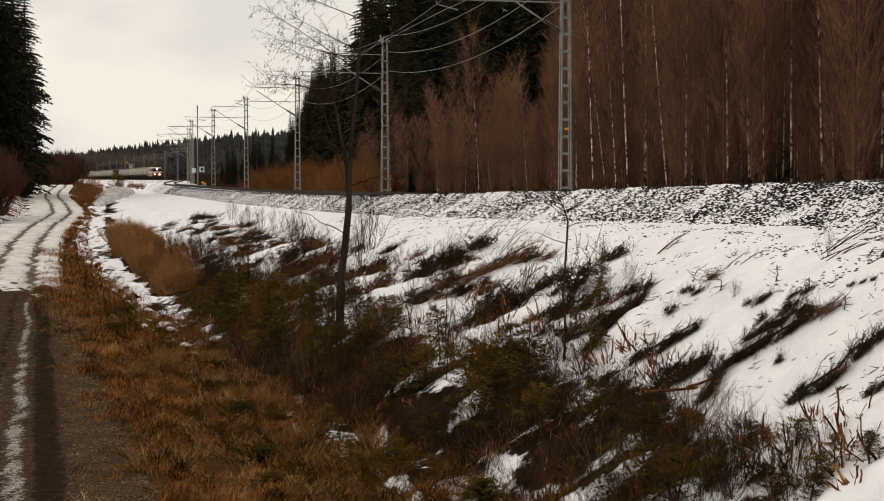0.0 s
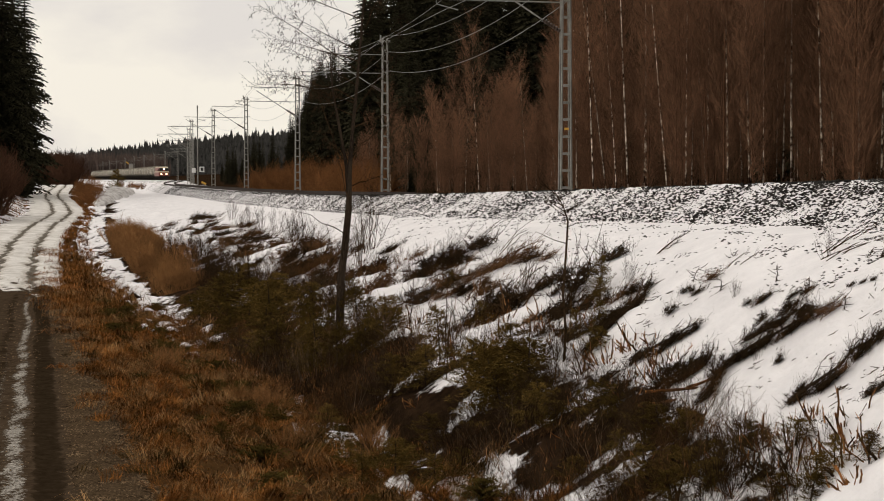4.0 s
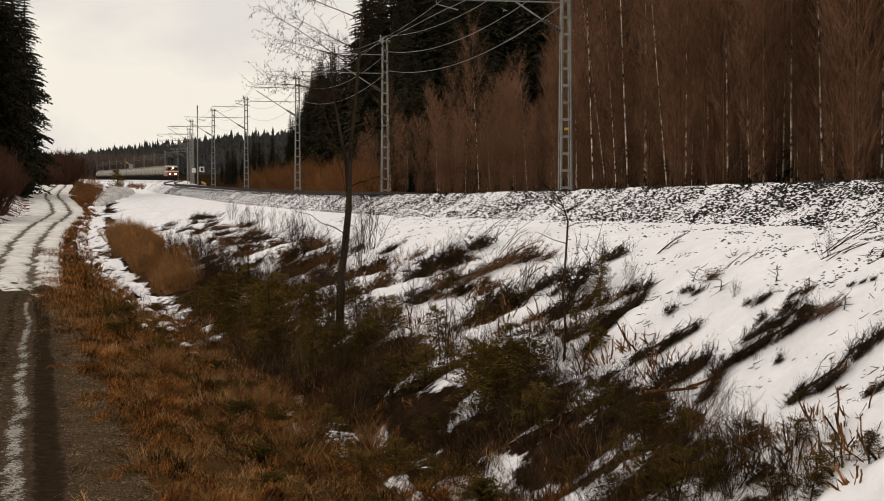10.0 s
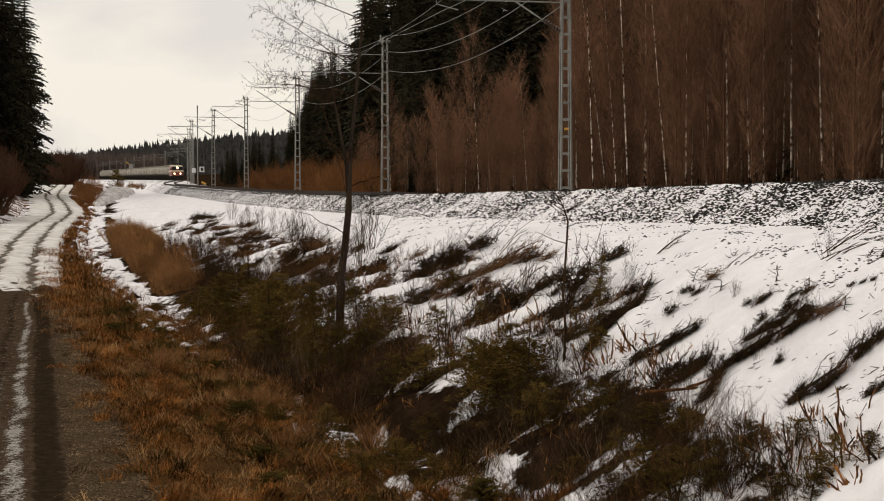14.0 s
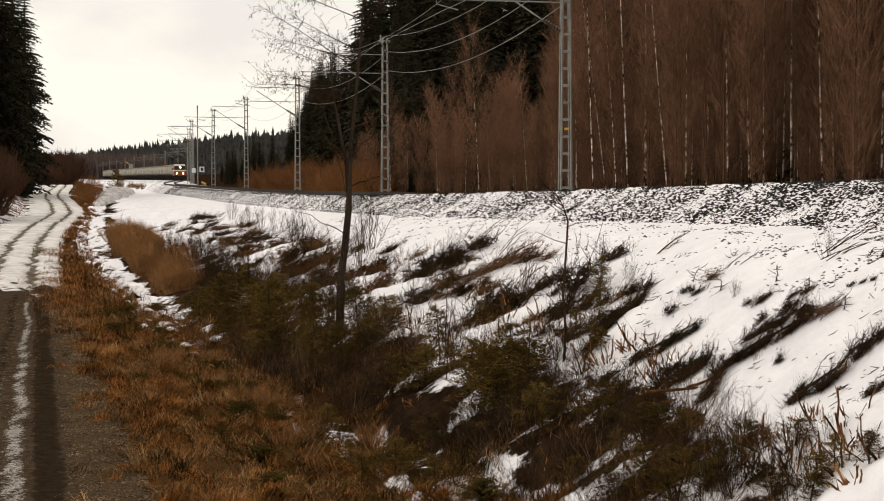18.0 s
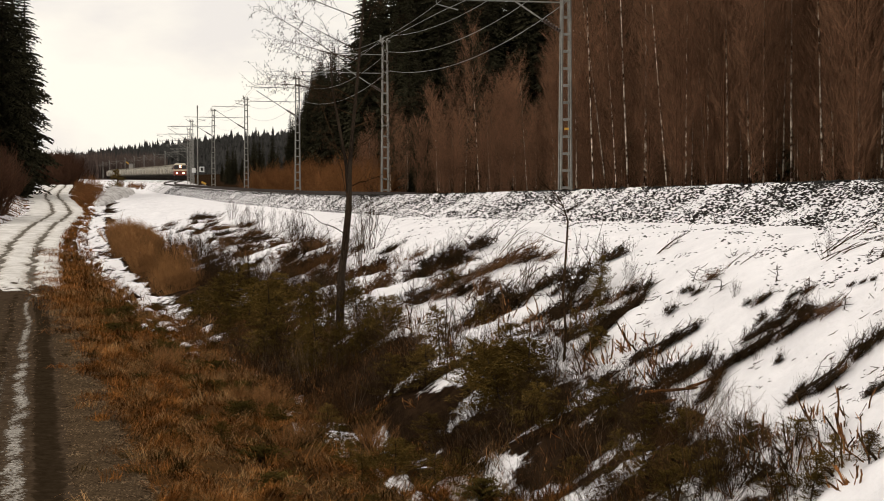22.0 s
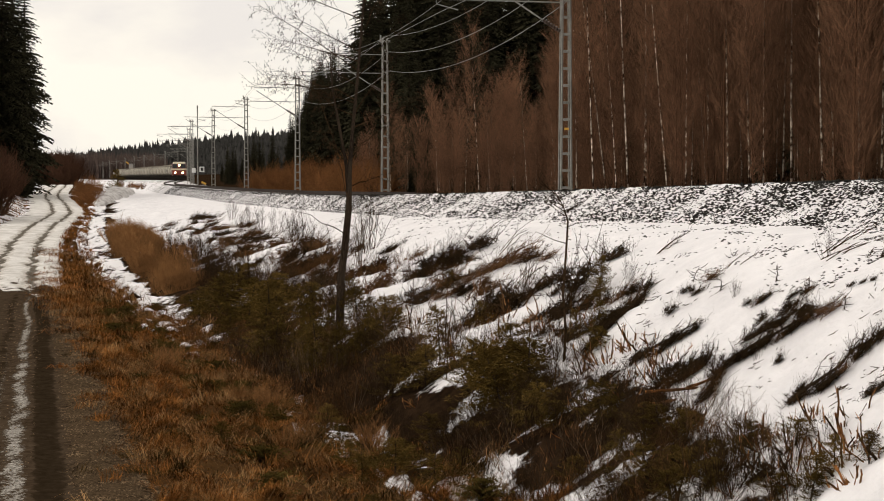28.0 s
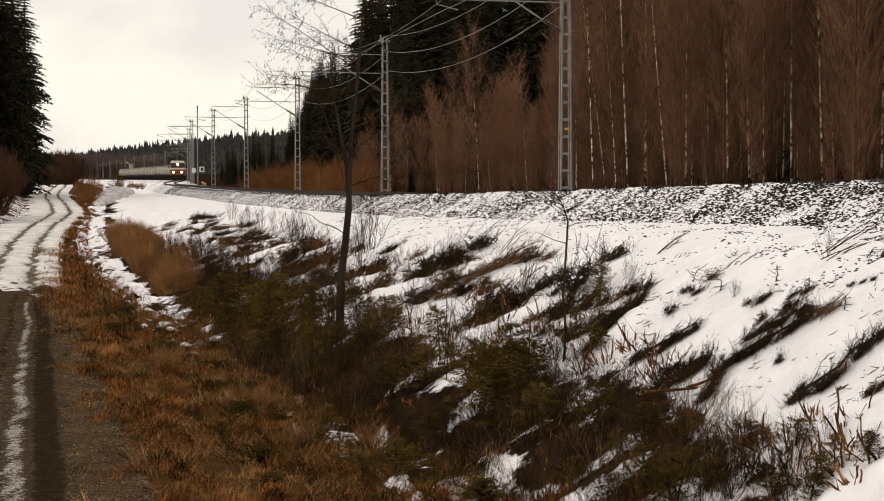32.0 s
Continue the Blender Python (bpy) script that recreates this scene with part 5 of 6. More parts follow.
def build_young_spruces():
    r = random.Random(91)
    kinds = [bushy_meshes(500 + i, 1.3 + 0.12 * i, 0.75, M_SAPLING) for i in range(4)]
    # (y, t on the embankment, size, height against width)
    upper = [(52.8, 0.19, 1.3, 0.75), (48.8, 0.20, 1.4, 0.7), (45.8, 0.22, 1.3, 0.75), (50.5, 0.15, 1.1, 0.65), (47.0, 0.13, 1.1, 0.65),
             (40.2, 0.12, 1.0, 0.9), (41.8, 0.30, 0.8, 1.0), (35.3, 0.29, 0.75, 1.0), (38.5, 0.12, 0.9, 0.9),
             (43.8, 0.08, 1.0, 0.8), (55.0, 0.12, 1.1, 0.8)]
    lower = [(29.9, 0.18, 0.85, 1.1), (30.4, 0.24, 0.75, 1.1), (29.4, 0.24, 0.6, 0.9), (31.0, 0.50, 0.36, 1.2), (31.3, 0.47, 0.34, 1.0), (30.2, 0.44, 0.4, 1.0),
             (23.2, 0.26, 0.42, 0.7), (23.8, 0.22, 0.4, 0.7), (22.6, 0.28, 0.39, 0.6), (22.4, 0.20, 0.42, 0.7), (21.4, 0.26, 0.4, 0.7), (21.0, 0.32, 0.40, 0.7), (21.9, 0.35, 0.40, 0.6), (22.9, 0.33, 0.40, 0.7), (20.6, 0.27, 0.42, 0.7), (24.6, 0.30, 0.42, 0.7), (24.2, 0.18, 0.42, 0.8), (27.0, 0.28, 0.42, 0.8),
             (27.7, 0.17, 0.4, 0.9), (25.6, 0.22, 0.4, 0.8), (26.2, 0.12, 0.4, 0.8)]
    # the dense thicket in the far half of the ditch, and the bushes of the near one
    thicket = [(44 + 16 * r.random(), r.uniform(0.02, 0.30), r.uniform(0.6, 1.05), r.uniform(0.55, 0.85)) for _ in range(20)]
    thicket += [(38 + 8 * r.random(), r.uniform(0.08, 0.42), r.uniform(0.4, 0.75), r.uniform(0.6, 1.0)) for _ in range(22)]
    near = [(30.5, 0.24, 0.85, 1.0), (31.3, 0.28, 0.8, 1.0), (32.4, 0.22, 0.8, 0.9), (33.6, 0.16, 0.8, 0.8), (34.8, 0.12, 0.8, 0.8), (29.7, 0.22, 0.9, 1.0), (31.5, 0.25, 0.8, 1.0), (30.6, 0.20, 0.8, 1.0), (27.1, 0.25, 0.6, 0.9), (33.5, 0.67, 0.42, 1.4), (33.2, 0.65, 0.36, 1.1), (26.0, 0.30, 0.5, 0.8), (28.6, 0.20, 0.6, 0.9), (24.8, 0.26, 0.5, 0.8), (41.6, 0.60, 0.5, 0.8), (36.8, 0.5, 0.5, 0.8), (20.5, 0.39, 0.36, 0.8), (20.9, 0.35, 0.36, 0.8), (23.5, 0.14, 0.5, 0.8), (23.0, 0.18, 0.45, 0.8), (24.2, 0.10, 0.5, 0.8), (22.6, 0.12, 0.45, 0.8)]
    spots = upper + lower + thicket + near
    for i, (y, t, s, k) in enumerate(spots):
        x, y, z = on_slope(y, t)
        ob = tree("young_spruce", "small bushy green spruce in the ditch", "sapling", "young spruces in the ditch", kinds[i % 4], (x, y, z), r.uniform(0, 360), s)
        wide = 1.0 if y > 33 or s < 0.38 else 1.3
        ob.scale = (s * wide, s * wide, s * k * 0.9)
        sway = 0.25 if wide > 1 else 0.14
        ob.rotation_euler = (r.gauss(0, sway), r.gauss(0, sway), r.uniform(0, 6))
    for i, (x, y, s) in enumerate(((-0.7, 28.4, 0.55), (-1.15, 27.3, 0.5), (-0.2, 31.4, 0.6), (-0.1, 27.8, 0.45), (-1.7, 31.6, 0.5), (-0.6, 30.0, 0.55), (-1.4, 29.2, 0.45), (-2.0, 33.5, 0.5), (0.3, 28.6, 0.4))):
        tree("young_spruce", "small bushy green spruce in the ditch", "sapling", "young spruces in the ditch", kinds[i % 4], (x, y, height(x, y)), 77 * i, s).scale = (s * 1.2, s * 1.2, s * 0.75)
    for i in range(12):
        y = r.uniform(22, 60)
        x = float(verge_x(y)) + r.uniform(0.4, 3.0)
        s = r.uniform(0.18, 0.34)
        tree("young_spruce", "tiny green spruce seedling in dry grass", "sapling", "young spruces on the road bank", kinds[i % 4], (x, y, height(x, y)), r.uniform(0, 360), s).scale = (s * 1.5, s * 1.5, s)
    clump = [spruce_meshes(540 + i, 0.34, 0.42, M_HEATH, first=0.0, whorls=16, sprays=9, droop=-0.2, fine=0.4, taper=0.3) for i in range(3)]
    for i in range(80):
        y = 20 + 42 * r.random() ** 1.2
        x = float(verge_x(y)) + (float(ditch_x(y)) - float(verge_x(y))) * r.uniform(0.2, 1.0)
        s = r.uniform(0.5, 1.15)
        tree("heath_clump", "low dark olive heath clump in dry grass", "shrub", "heath clumps on the road bank", clump[i % 3], (x, y, height(x, y) - 0.03), r.uniform(0, 360), s).scale = (s, s * 1.3, s * 0.8)
    x, y = -44.4, 262
    tree("young_spruce", "young green spruce standing alone beside the track", "sapling", "young spruces by the track", kinds[1], (x, y, height(x, y)), 20, 1.9).scale = (2.3, 2.3, 2.4)


def build_thin_shrubs():
    r = random.Random(101)
    kinds = [shrub_mesh(700 + i, 1.0, 0.36, 12 + 3 * i, M_DARKTWIG, 7, 0.0055) for i in range(4)]
    fan = [(61.3, 0.59, 1.7), (60.0, 0.56, 1.4), (54.1, 0.68, 1.8), (53.0, 0.62, 1.4), (57.5, 0.62, 1.2), (63.5, 0.60, 1.2), (66, 0.62, 1.1), (70, 0.7, 1.2), (75, 0.7, 1.2), (80, 0.7, 1.1),
           (44.5, 0.70, 0.9), (43.0, 0.62, 0.8), (27.6, 0.91, 0.55), (33.0, 0.72, 0.6), (35.5, 0.78, 0.6), (28.4, 0.72, 0.3), (25.4, 0.55, 0.5), (90, 0.75, 1.2), (100, 0.75, 1.2), (84, 0.65, 1.1)]
    for i, (y, t, s) in enumerate(fan):
        x, y, z = on_slope(y, t)
        shrub("bare_shrub", "sparse leafless dark shrub standing in snow", "bare shrubs on the embankment", kinds[i % 4], x, y, r.uniform(0, 360), s)
    brown = [shrub_mesh(720 + i, 0.8, 0.42, 16 + 3 * i, M_TANGLE, 9, 0.0055) for i in range(3)]
    for i in range(96):
        y = 20 + 32 * r.random() ** 1.1
        x, y, z = on_slope(y, r.uniform(-0.1, 0.40 - 0.012 * max(0, 27 - y)) if not 30 < y < 38 else r.uniform(-0.2, 0.1))
        if 26 < y < 33 and i % 3:
            continue
        shrub("dead_brush", "tangle of dead brown stems in the ditch", "dead brush in the ditch", brown[i % 3], x, y, r.uniform(0, 360), r.uniform(0.5, 0.95), r.uniform(0.6, 1.0))
    weeds = [shrub_mesh(730 + i, 0.7, 0.5, 34 + 6 * i, M_RUST, 9, 0.0045) for i in range(2)]
    for i in range(30):
        y = 30 + 14 * r.random()
        x = float(ditch_x(y)) - r.uniform(0.0, 1.9)
        shrub("dead_weeds", "clump of red-brown dead weeds at the ditch", "dead weeds along the ditch", weeds[i % 2], x, y, r.uniform(0, 360), r.uniform(0.6, 1.0), r.uniform(0.5, 0.9))
    for i in range(70):
        y = 42 + 40 * r.random()
        x, y, z = on_slope(y, r.uniform(0.36, 0.66))
        shrub("dead_brush", "tangle of dead brown stems on the embankment", "dead brush on the embankment", brown[i % 3], x, y, r.uniform(0, 360), r.uniform(0.45, 0.8), r.uniform(0.5, 0.9))
    for i in range(150):
        y = 20 + 59 * r.random() ** 1.1
        x, y, z = on_slope(y, r.uniform(-0.12 if y < 44 else 0.18, 0.34 - 0.005 * max(0, 27 - y)))
        shrub("bare_shrub", "tangled leafless dark shrub in the ditch", "bare shrubs in the ditch", kinds[i % 4], x, y, r.uniform(0, 360), r.uniform(0.5, 1.15) * (1.25 if y > 40 else 0.85))


def build_whips():
    """Long thin grey-brown shoots standing and leaning through the ditch growth."""
    r = random.Random(107)
    kinds = [shrub_mesh(780 + i, 1.0, 0.5, 8 + 2 * i, M_WHIP, 4, 0.0055) for i in range(3)]
    for i in range(54):
        y = 21 + 26 * r.random() ** 1.15
        x, y, z = on_slope(y, r.uniform(0.0, 0.34))
        ob = shrub("bare_shrub", "thin grey-brown bare shoots leaning in the ditch", "bare shoots in the ditch", kinds[i % 3], x, y, 0, r.uniform(0.5, 0.85) if y < 33 else r.uniform(0.8, 1.2))
        ob.matrix_basis = ob.matrix_basis @ pose(0, 0, 0, r.gauss(0, 18), r.gauss(0, 18), r.uniform(0, 360))


def build_leaning_stems():
    """Bare saplings bent over by the snow, and small dead tops standing in it."""
    r = random.Random(131)
    # (y, t, reach across, rise, stems)
    for y, t, reach, rise, n in ((27.4, 0.91, 1.0, 0.42, 8), (27.9, 0.93, 0.8, 0.5, 5), (34.0, 0.87, 0.6, 0.42, 6), (31.75, 0.74, 0.75, 0.33, 5), (36.0, 0.72, 0.7, 0.5, 4), (43.0, 0.80, 0.9, 0.8, 3), (45.0, 0.76, 0.9, 0.9, 3), (29.5, 0.80, 0.4, 0.3, 3)):
        x, y, z = on_slope(y, t)
        ob = thing("leaning_shrub", "bare stems bent low over the snowy embankment", "shrub", "bent saplings on the embankment", at=(x, y, z))
        for _ in range(n):
            k, dy = r.uniform(0.6, 1.1), r.gauss(0, 0.25)
            p = Vector((r.gauss(0, 0.08), r.gauss(0, 0.08), -0.05))
            pts = [p + Vector((reach * k * u, dy * u, rise * k * (1.5 * u - 0.5 * u * u) + r.gauss(0, 0.012))) for u in (0, 0.25, 0.5, 0.75, 1)]
            b = Build().tube(pts, [0.008, 0.007, 0.0055, 0.004, 0.002], 4)
            for _ in range(5):
                s = pts[1].lerp(pts[4], r.random())
                b.tube([s, s + Vector((r.uniform(0.05, 0.25) * reach, r.gauss(0, 0.06), r.uniform(0.0, 0.16)))], [0.003, 0.0012], 3, cap=False)
            part("stem", b, M_DARKTWIG, ob)
    for y, t, h in ((27.7, 0.78, 0.24), (26.4, 0.76, 0.2), (28.9, 0.72, 0.2), (26.4, 0.91, 0.16), (26.0, 0.92, 0.14), (29.9, 0.70, 0.26), (24.6, 0.70, 0.2), (30.7, 0.86, 0.16), (38.0, 0.86, 0.2)):
        x, y, z = on_slope(y, t)
        ob = thing("dead_seedling", "small dead spruce seedling sticking out of the snow", "seedling", "dead seedlings on the embankment", at=(x, y, z))
        e = Vector((r.gauss(0.03, 0.06), r.gauss(0, 0.05), h))
        part("stem", Build().tube(bent(r, (0, 0, -0.08), e, 3, 0.06), [0.012, 0.009, 0.007, 0.003], 5), M_DARKTWIG, ob)
        for _ in range(12):
            s = e * r.uniform(0.05, 0.95)
            q = s + Vector((r.gauss(0, 0.08), r.gauss(0, 0.08), r.gauss(0.0, 0.06)))
            part("twig", Build().tube(bent(r, s, q, 2, 0.2), [0.0045, 0.0035, 0.0015], 4), M_DARKTWIG, ob)


def build_snow_bank():
    """The ploughed ridge of gritty snow beside the far road."""
    r = random.Random(141)
    rings = []
    for i in range(25):
        u = i / 24
        y = 178 + 74 * u
        x = -32.0 - 9.0 * u
        w = 1.0 * math.sin(math.pi * min(1, 0.06 + u * 0.9)) ** 0.5 * r.uniform(0.88, 1.12)
        z = height(x, y) - 0.3
        rings.append([(x + 1.5 * w * math.cos(a), y, z + (0.35 + w * 0.95) * max(0.0, math.sin(a)) * r.uniform(0.93, 1.05)) for a in [math.pi * k / 10 for k in range(11)]])
    tagged(new("snow_bank", Build().loft(rings).mesh("snow_bank", M_GRIT, True)), "long ridge of gritty snow beside the far road", "snow bank")


def build_ditch_twigs():
    """Thin crossing twigs over the lowest snow."""
    r = random.Random(105)
    thin = [shrub_mesh(760 + i, 0.9, 0.62, 20 + 4 * i, M_DARKTWIG, 9, 0.0042) for i in range(3)]
    for i in range(100):
        near = i < 60
        y = r.uniform(21, 31) if near else r.uniform(29, 40)
        x, y, z = on_slope(y, r.uniform(0.02, 0.38) if near else r.uniform(0.0, 0.42))
        ob = shrub("bare_shrub", "thin tangled leafless twigs over melting snow", "bare twigs in the ditch", thin[i % 3], x, y, 0, r.uniform(0.6, 1.0))
        ob.matrix_basis = ob.matrix_basis @ pose(0, 0, 0, r.gauss(0, 25), r.gauss(0, 25), r.uniform(0, 360))


def catkin_twigs(b, c, r, a, e, drop, n):
    """A thin hanging branch from a to e with side twigs and catkins."""
    pts = [Vector(a).lerp(Vector(e), i / 5) + Vector((0, 0, -drop * (i / 5) ** 2)) + Vector((r.gauss(0, 0.02), r.gauss(0, 0.02), r.gauss(0, 0.02))) for i in range(6)]
    b.tube(pts, [0.013, 0.010, 0.008, 0.006, 0.004, 0.002], 4, cap=False)
    for _ in range(n):
        u = r.uniform(0.15, 1)
        i = min(int(u * 5), 4)
        s = pts[i].lerp(pts[i + 1], u * 5 - i)
        m = r.uniform(0.2, 0.6)
        w = (pts[5] - pts[0]).normalized()
        t = s + Vector((w.x * m * r.uniform(0.2, 1) + r.gauss(0, 0.12), w.y * m + r.gauss(0, 0.2), r.gauss(0.02, 0.2)))
        g = bent(r, s, t, 2, 0.1)
        b.tube(g, [0.0036, 0.003, 0.0015], 3, cap=False)
        for _ in range(4):
            h = g[1].lerp(g[2], r.random())
            k = h + Vector((r.gauss(0, 0.05), r.gauss(0, 0.05), r.gauss(0, 0.06)))
            b.tube([h, k], [0.002, 0.001], 3, cap=False)
            if r.random() < 0.6:
                l = r.uniform(0.03, 0.065)
                c.tube([k, k + Vector((r.gauss(0, 0.01), 0, -l * 0.5)), k + Vector((r.gauss(0, 0.012), 0, -l))], [0.004, 0.0065, 0.002], 4)


def build_alder():
    r = random.Random(111)
    x0, y0 = -2.30, 42.0
    z0 = height(x0, y0)
    ob = thing("alder_tree", "bare alder with a dark slender trunk and hanging catkins", "tree", at=(x0, y0, z0))
    # heights above the foot and the trunk's sway
    way = [(0, -0.25), (0.05, 0.3), (0.08, 1.4), (0.18, 2.2), (0.25, 2.9), (0.27, 3.6), (0.34, 4.6), (0.44, 5.6), (0.52, 6.6), (0.62, 7.8), (0.66, 9.2), (0.7, 11)]
    pts = [Vector((x, 0.03 * math.sin(z), z)) for x, z in way]
    part("trunk", Build().tube(pts, [0.110, 0.098, 0.088, 0.080, 0.072, 0.052, 0.040, 0.033, 0.027, 0.022, 0.016, 0.010], 9), M_BARK, ob, smooth=True)
    part("side_stem", Build().tube(bent(r, (0.26, 0, 3.0), (-0.15, 0.05, 6.3), 4, 0.02), [0.050, 0.040, 0.032, 0.024, 0.010], 7), M_BARK, ob, smooth=True)
    # (start on the trunk, end, droop): the larger branches
    low = [((0.18, 0, 2.35), (-1.15, 0.2, 2.98), 0.0), ((0.26, 0, 3.05), (-0.1, -0.2, 4.6), 0.0), ((0.0, -0.15, 4.2), (-0.55, -0.2, 5.9), 0.05)]
    skyward = [((0.34, 0, 4.9), (-1.2, 0.3, 5.9), -0.05), ((0.40, 0, 5.2), (-1.9, 0.2, 6.35), 0.75), ((0.42, 0, 5.6), (-1.1, -0.4, 6.5), 0.1), ((0.40, 0, 5.3), (-1.5, 0.4, 6.2), 0.35),
               ((0.46, 0, 5.9), (-1.75, 0.3, 7.6), 0.25), ((0.5, 0, 6.3), (-1.0, 0.1, 7.1), 0.0), ((0.55, 0, 7.0), (-1.5, 0.3, 8.2), 0.6), ((0.48, 0, 6.1), (-1.6, -0.2, 6.9), 0.3)]
    woodward = [((0.45, 0, 5.7), (1.5, 0.2, 7.3), 0.1), ((0.38, 0, 5.0), (1.3, -0.3, 6.3), 0.0), ((0.36, 0, 4.7), (1.9, 0.3, 5.2), -0.2), ((0.52, 0, 6.6), (1.2, 0.4, 8.2), 0.1),
                ((0.30, 0, 4.1), (1.3, 0.5, 4.9), -0.1), ((0.3, 0, 3.4), (1.1, 0.3, 3.6), -0.1), ((0.6, 0, 7.6), (-0.6, 0.2, 9.0), 0.2), ((0.6, 0, 7.4), (1.6, 0.2, 8.6), 0.4),
                ((0.3, 0, 3.9), (-0.4, 0.3, 4.6), 0.0), ((0.12, 0, 1.8), (0.5, 0.1, 2.4), 0.0)]
    limbs = low + skyward + woodward
    for i, (a, e, d) in enumerate(limbs):
        b, c = Build(), Build()
        busy = 4 if i < 3 else 40 if i < 11 else 14
        catkin_twigs(b, c, r, a, e, d, busy)
        limb = part("branch", b, M_DARKTWIG, ob)
        if c.v:
            tagged(part("catkin_mass", c, M_CATKIN, limb, "small dark hanging catkins"), kind="stuff")
    # a thin bare sapling on the embankment
    x, y = 1.96, 30.7
    sap = thing("bare_sapling", "thin bare sapling with a crooked dark stem", "sapling", at=(x, y, height(x, y)))
    stem = [Vector((0, 0, -0.1)), Vector((0.03, 0, 0.5)), Vector((-0.02, 0, 1.1)), Vector((0.03, 0.02, 1.7)), Vector((0.06, 0, 2.25)), Vector((-0.02, 0, 2.5)), Vector((-0.2, 0, 2.8))]
    part("stem", Build().tube(stem, [0.024, 0.022, 0.020, 0.018, 0.015, 0.010, 0.004], 6), M_DARKTWIG, sap)
    for k in range(16):
        u = r.uniform(1.0, 5.8)
        i = int(u)
        p = stem[i].lerp(stem[i + 1], u - i)
        a, m = r.uniform(0, 6.283), r.uniform(0.25, 0.8)
        e = p + Vector((math.cos(a) * m * 0.8, math.sin(a) * m * 0.5, m * r.uniform(0.1, 0.8)))
        g = bent(r, p, e, 3, 0.06)
        b = Build().tube(g, [0.008, 0.006, 0.004, 0.002], 4)
        for _ in range(3):
            s = g[1].lerp(g[3], r.random())
            b.tube([s, s + Vector((r.gauss(0, 0.1), r.gauss(0, 0.1), r.uniform(0, 0.15)))], [0.003, 0.0015], 3)
        part("branch", b, M_DARKTWIG, sap)
    for y, t, h, w in ((35.2, 0.30, 1.6, 0.012), (31.8, 0.48, 1.3, 0.010), (38.5, 0.35, 1.5, 0.012), (26.2, 0.30, 0.9, 0.009), (28.0, 0.42, 0.8, 0.008), (33.2, 0.2, 1.5, 0.010)):
        x, y, z = on_slope(y, t)
        whip = thing("bare_sapling", "thin bare whip of a sapling in the ditch", "sapling", "bare whips", at=(x, y, z))
        q = bent(r, (0, 0, -0.1), (r.gauss(0, 0.15), r.gauss(0, 0.1), h), 4, 0.03)
        part("stem", Build().tube(q, [w, w * 0.9, w * 0.7, w * 0.5, w * 0.2], 5), M_DARKTWIG, whip)
        for _ in range(5):
            s = q[1].lerp(q[4], r.random())
            part("branch", Build().tube([s, s + Vector((r.gauss(0, 0.18), r.gauss(0, 0.15), r.uniform(0.1, 0.35)))], [w * 0.4, w * 0.15], 4), M_DARKTWIG, whip)


def build_signs():
    x, y = -32.0, 251
    z = float(track_z(y))
    post = thing("signal_post", "tall grey steel post with white boards by the track", "post", at=(x, y, z))
    part("pole", Build().tube([(0, 0, -1.3), (0, 0, 10.0)], [0.11, 0.07], 8), M_GALV, post)
    part("pole_tip", Build().tube([(0, 0, 9.5), (0, 0, 10.4)], 0.09, 6), M_GALV, post)
    board = part("sign_board", Build().box((0.15, -0.2, 1.6), (1.0, -0.16, 2.5)), M_WHITE, post, "square white board with black frame")
    fr = Build()
    for lo, hi in (((0.15, -0.22, 1.6), (1.0, -0.2, 1.69)), ((0.15, -0.22, 2.41), (1.0, -0.2, 2.5)), ((0.15, -0.22, 1.69), (0.24, -0.2, 2.41)), ((0.91, -0.22, 1.69), (1.0, -0.2, 2.41))):
        fr.box(lo, hi)
    part("frame", fr, M_BLACK, board)
    part("bar", Build().box((0.42, -0.225, 1.85), (0.75, -0.2, 2.25)), M_BLACK, board)
    part("small_board", Build().box((-0.75, -0.2, 1.6), (-0.25, -0.16, 2.2)), M_WHITE, post, "small grey-white board")
    part("yellow_marker", Build().box((0.3, -0.24, 0.45), (0.95, -0.2, 0.7), pose(0, 0, 0, 0, 25, 0)), M_YELLOW, post, "yellow diagonal marker")
    part("bracket", Build().tube([(0, -0.12, 2.05), (0.9, -0.12, 2.05)], 0.03, 4).tube([(0, -0.12, 1.9), (-0.7, -0.12, 1.9)], 0.03, 4), M_GALV, post)


def build_pebbles():
    r = np.random.RandomState(121)
    n = 24000
    y = 18 + 42 * r.rand(n) ** 1.5
    right = verge_x(y) - rut_x(y)
    left = 0.66 + 1.4 * mud_shift(y)
    u = r.rand(n)
    lat = np.where(r.rand(n) < 0.93, left + (right + 0.25 - left) * u ** 0.8, r.uniform(-0.8, 0.6, n))
    z = road_z(y) + 0.028 - 0.05 * step(lat, right - 0.2, right + 0.15)
    pebbles("road_gravel", np.stack([rut_x(y) + lat, y, z], -1), r.uniform(0.006, 0.019, n) * (1 + y / 90), np.array(CHIP) * (1.2, 1, 0.8), CHIP_TRI, M_PEBBLE,
            "loose brown-grey gravel on the road shoulder", "gravel", 122, r.uniform(0, 6.28, n))


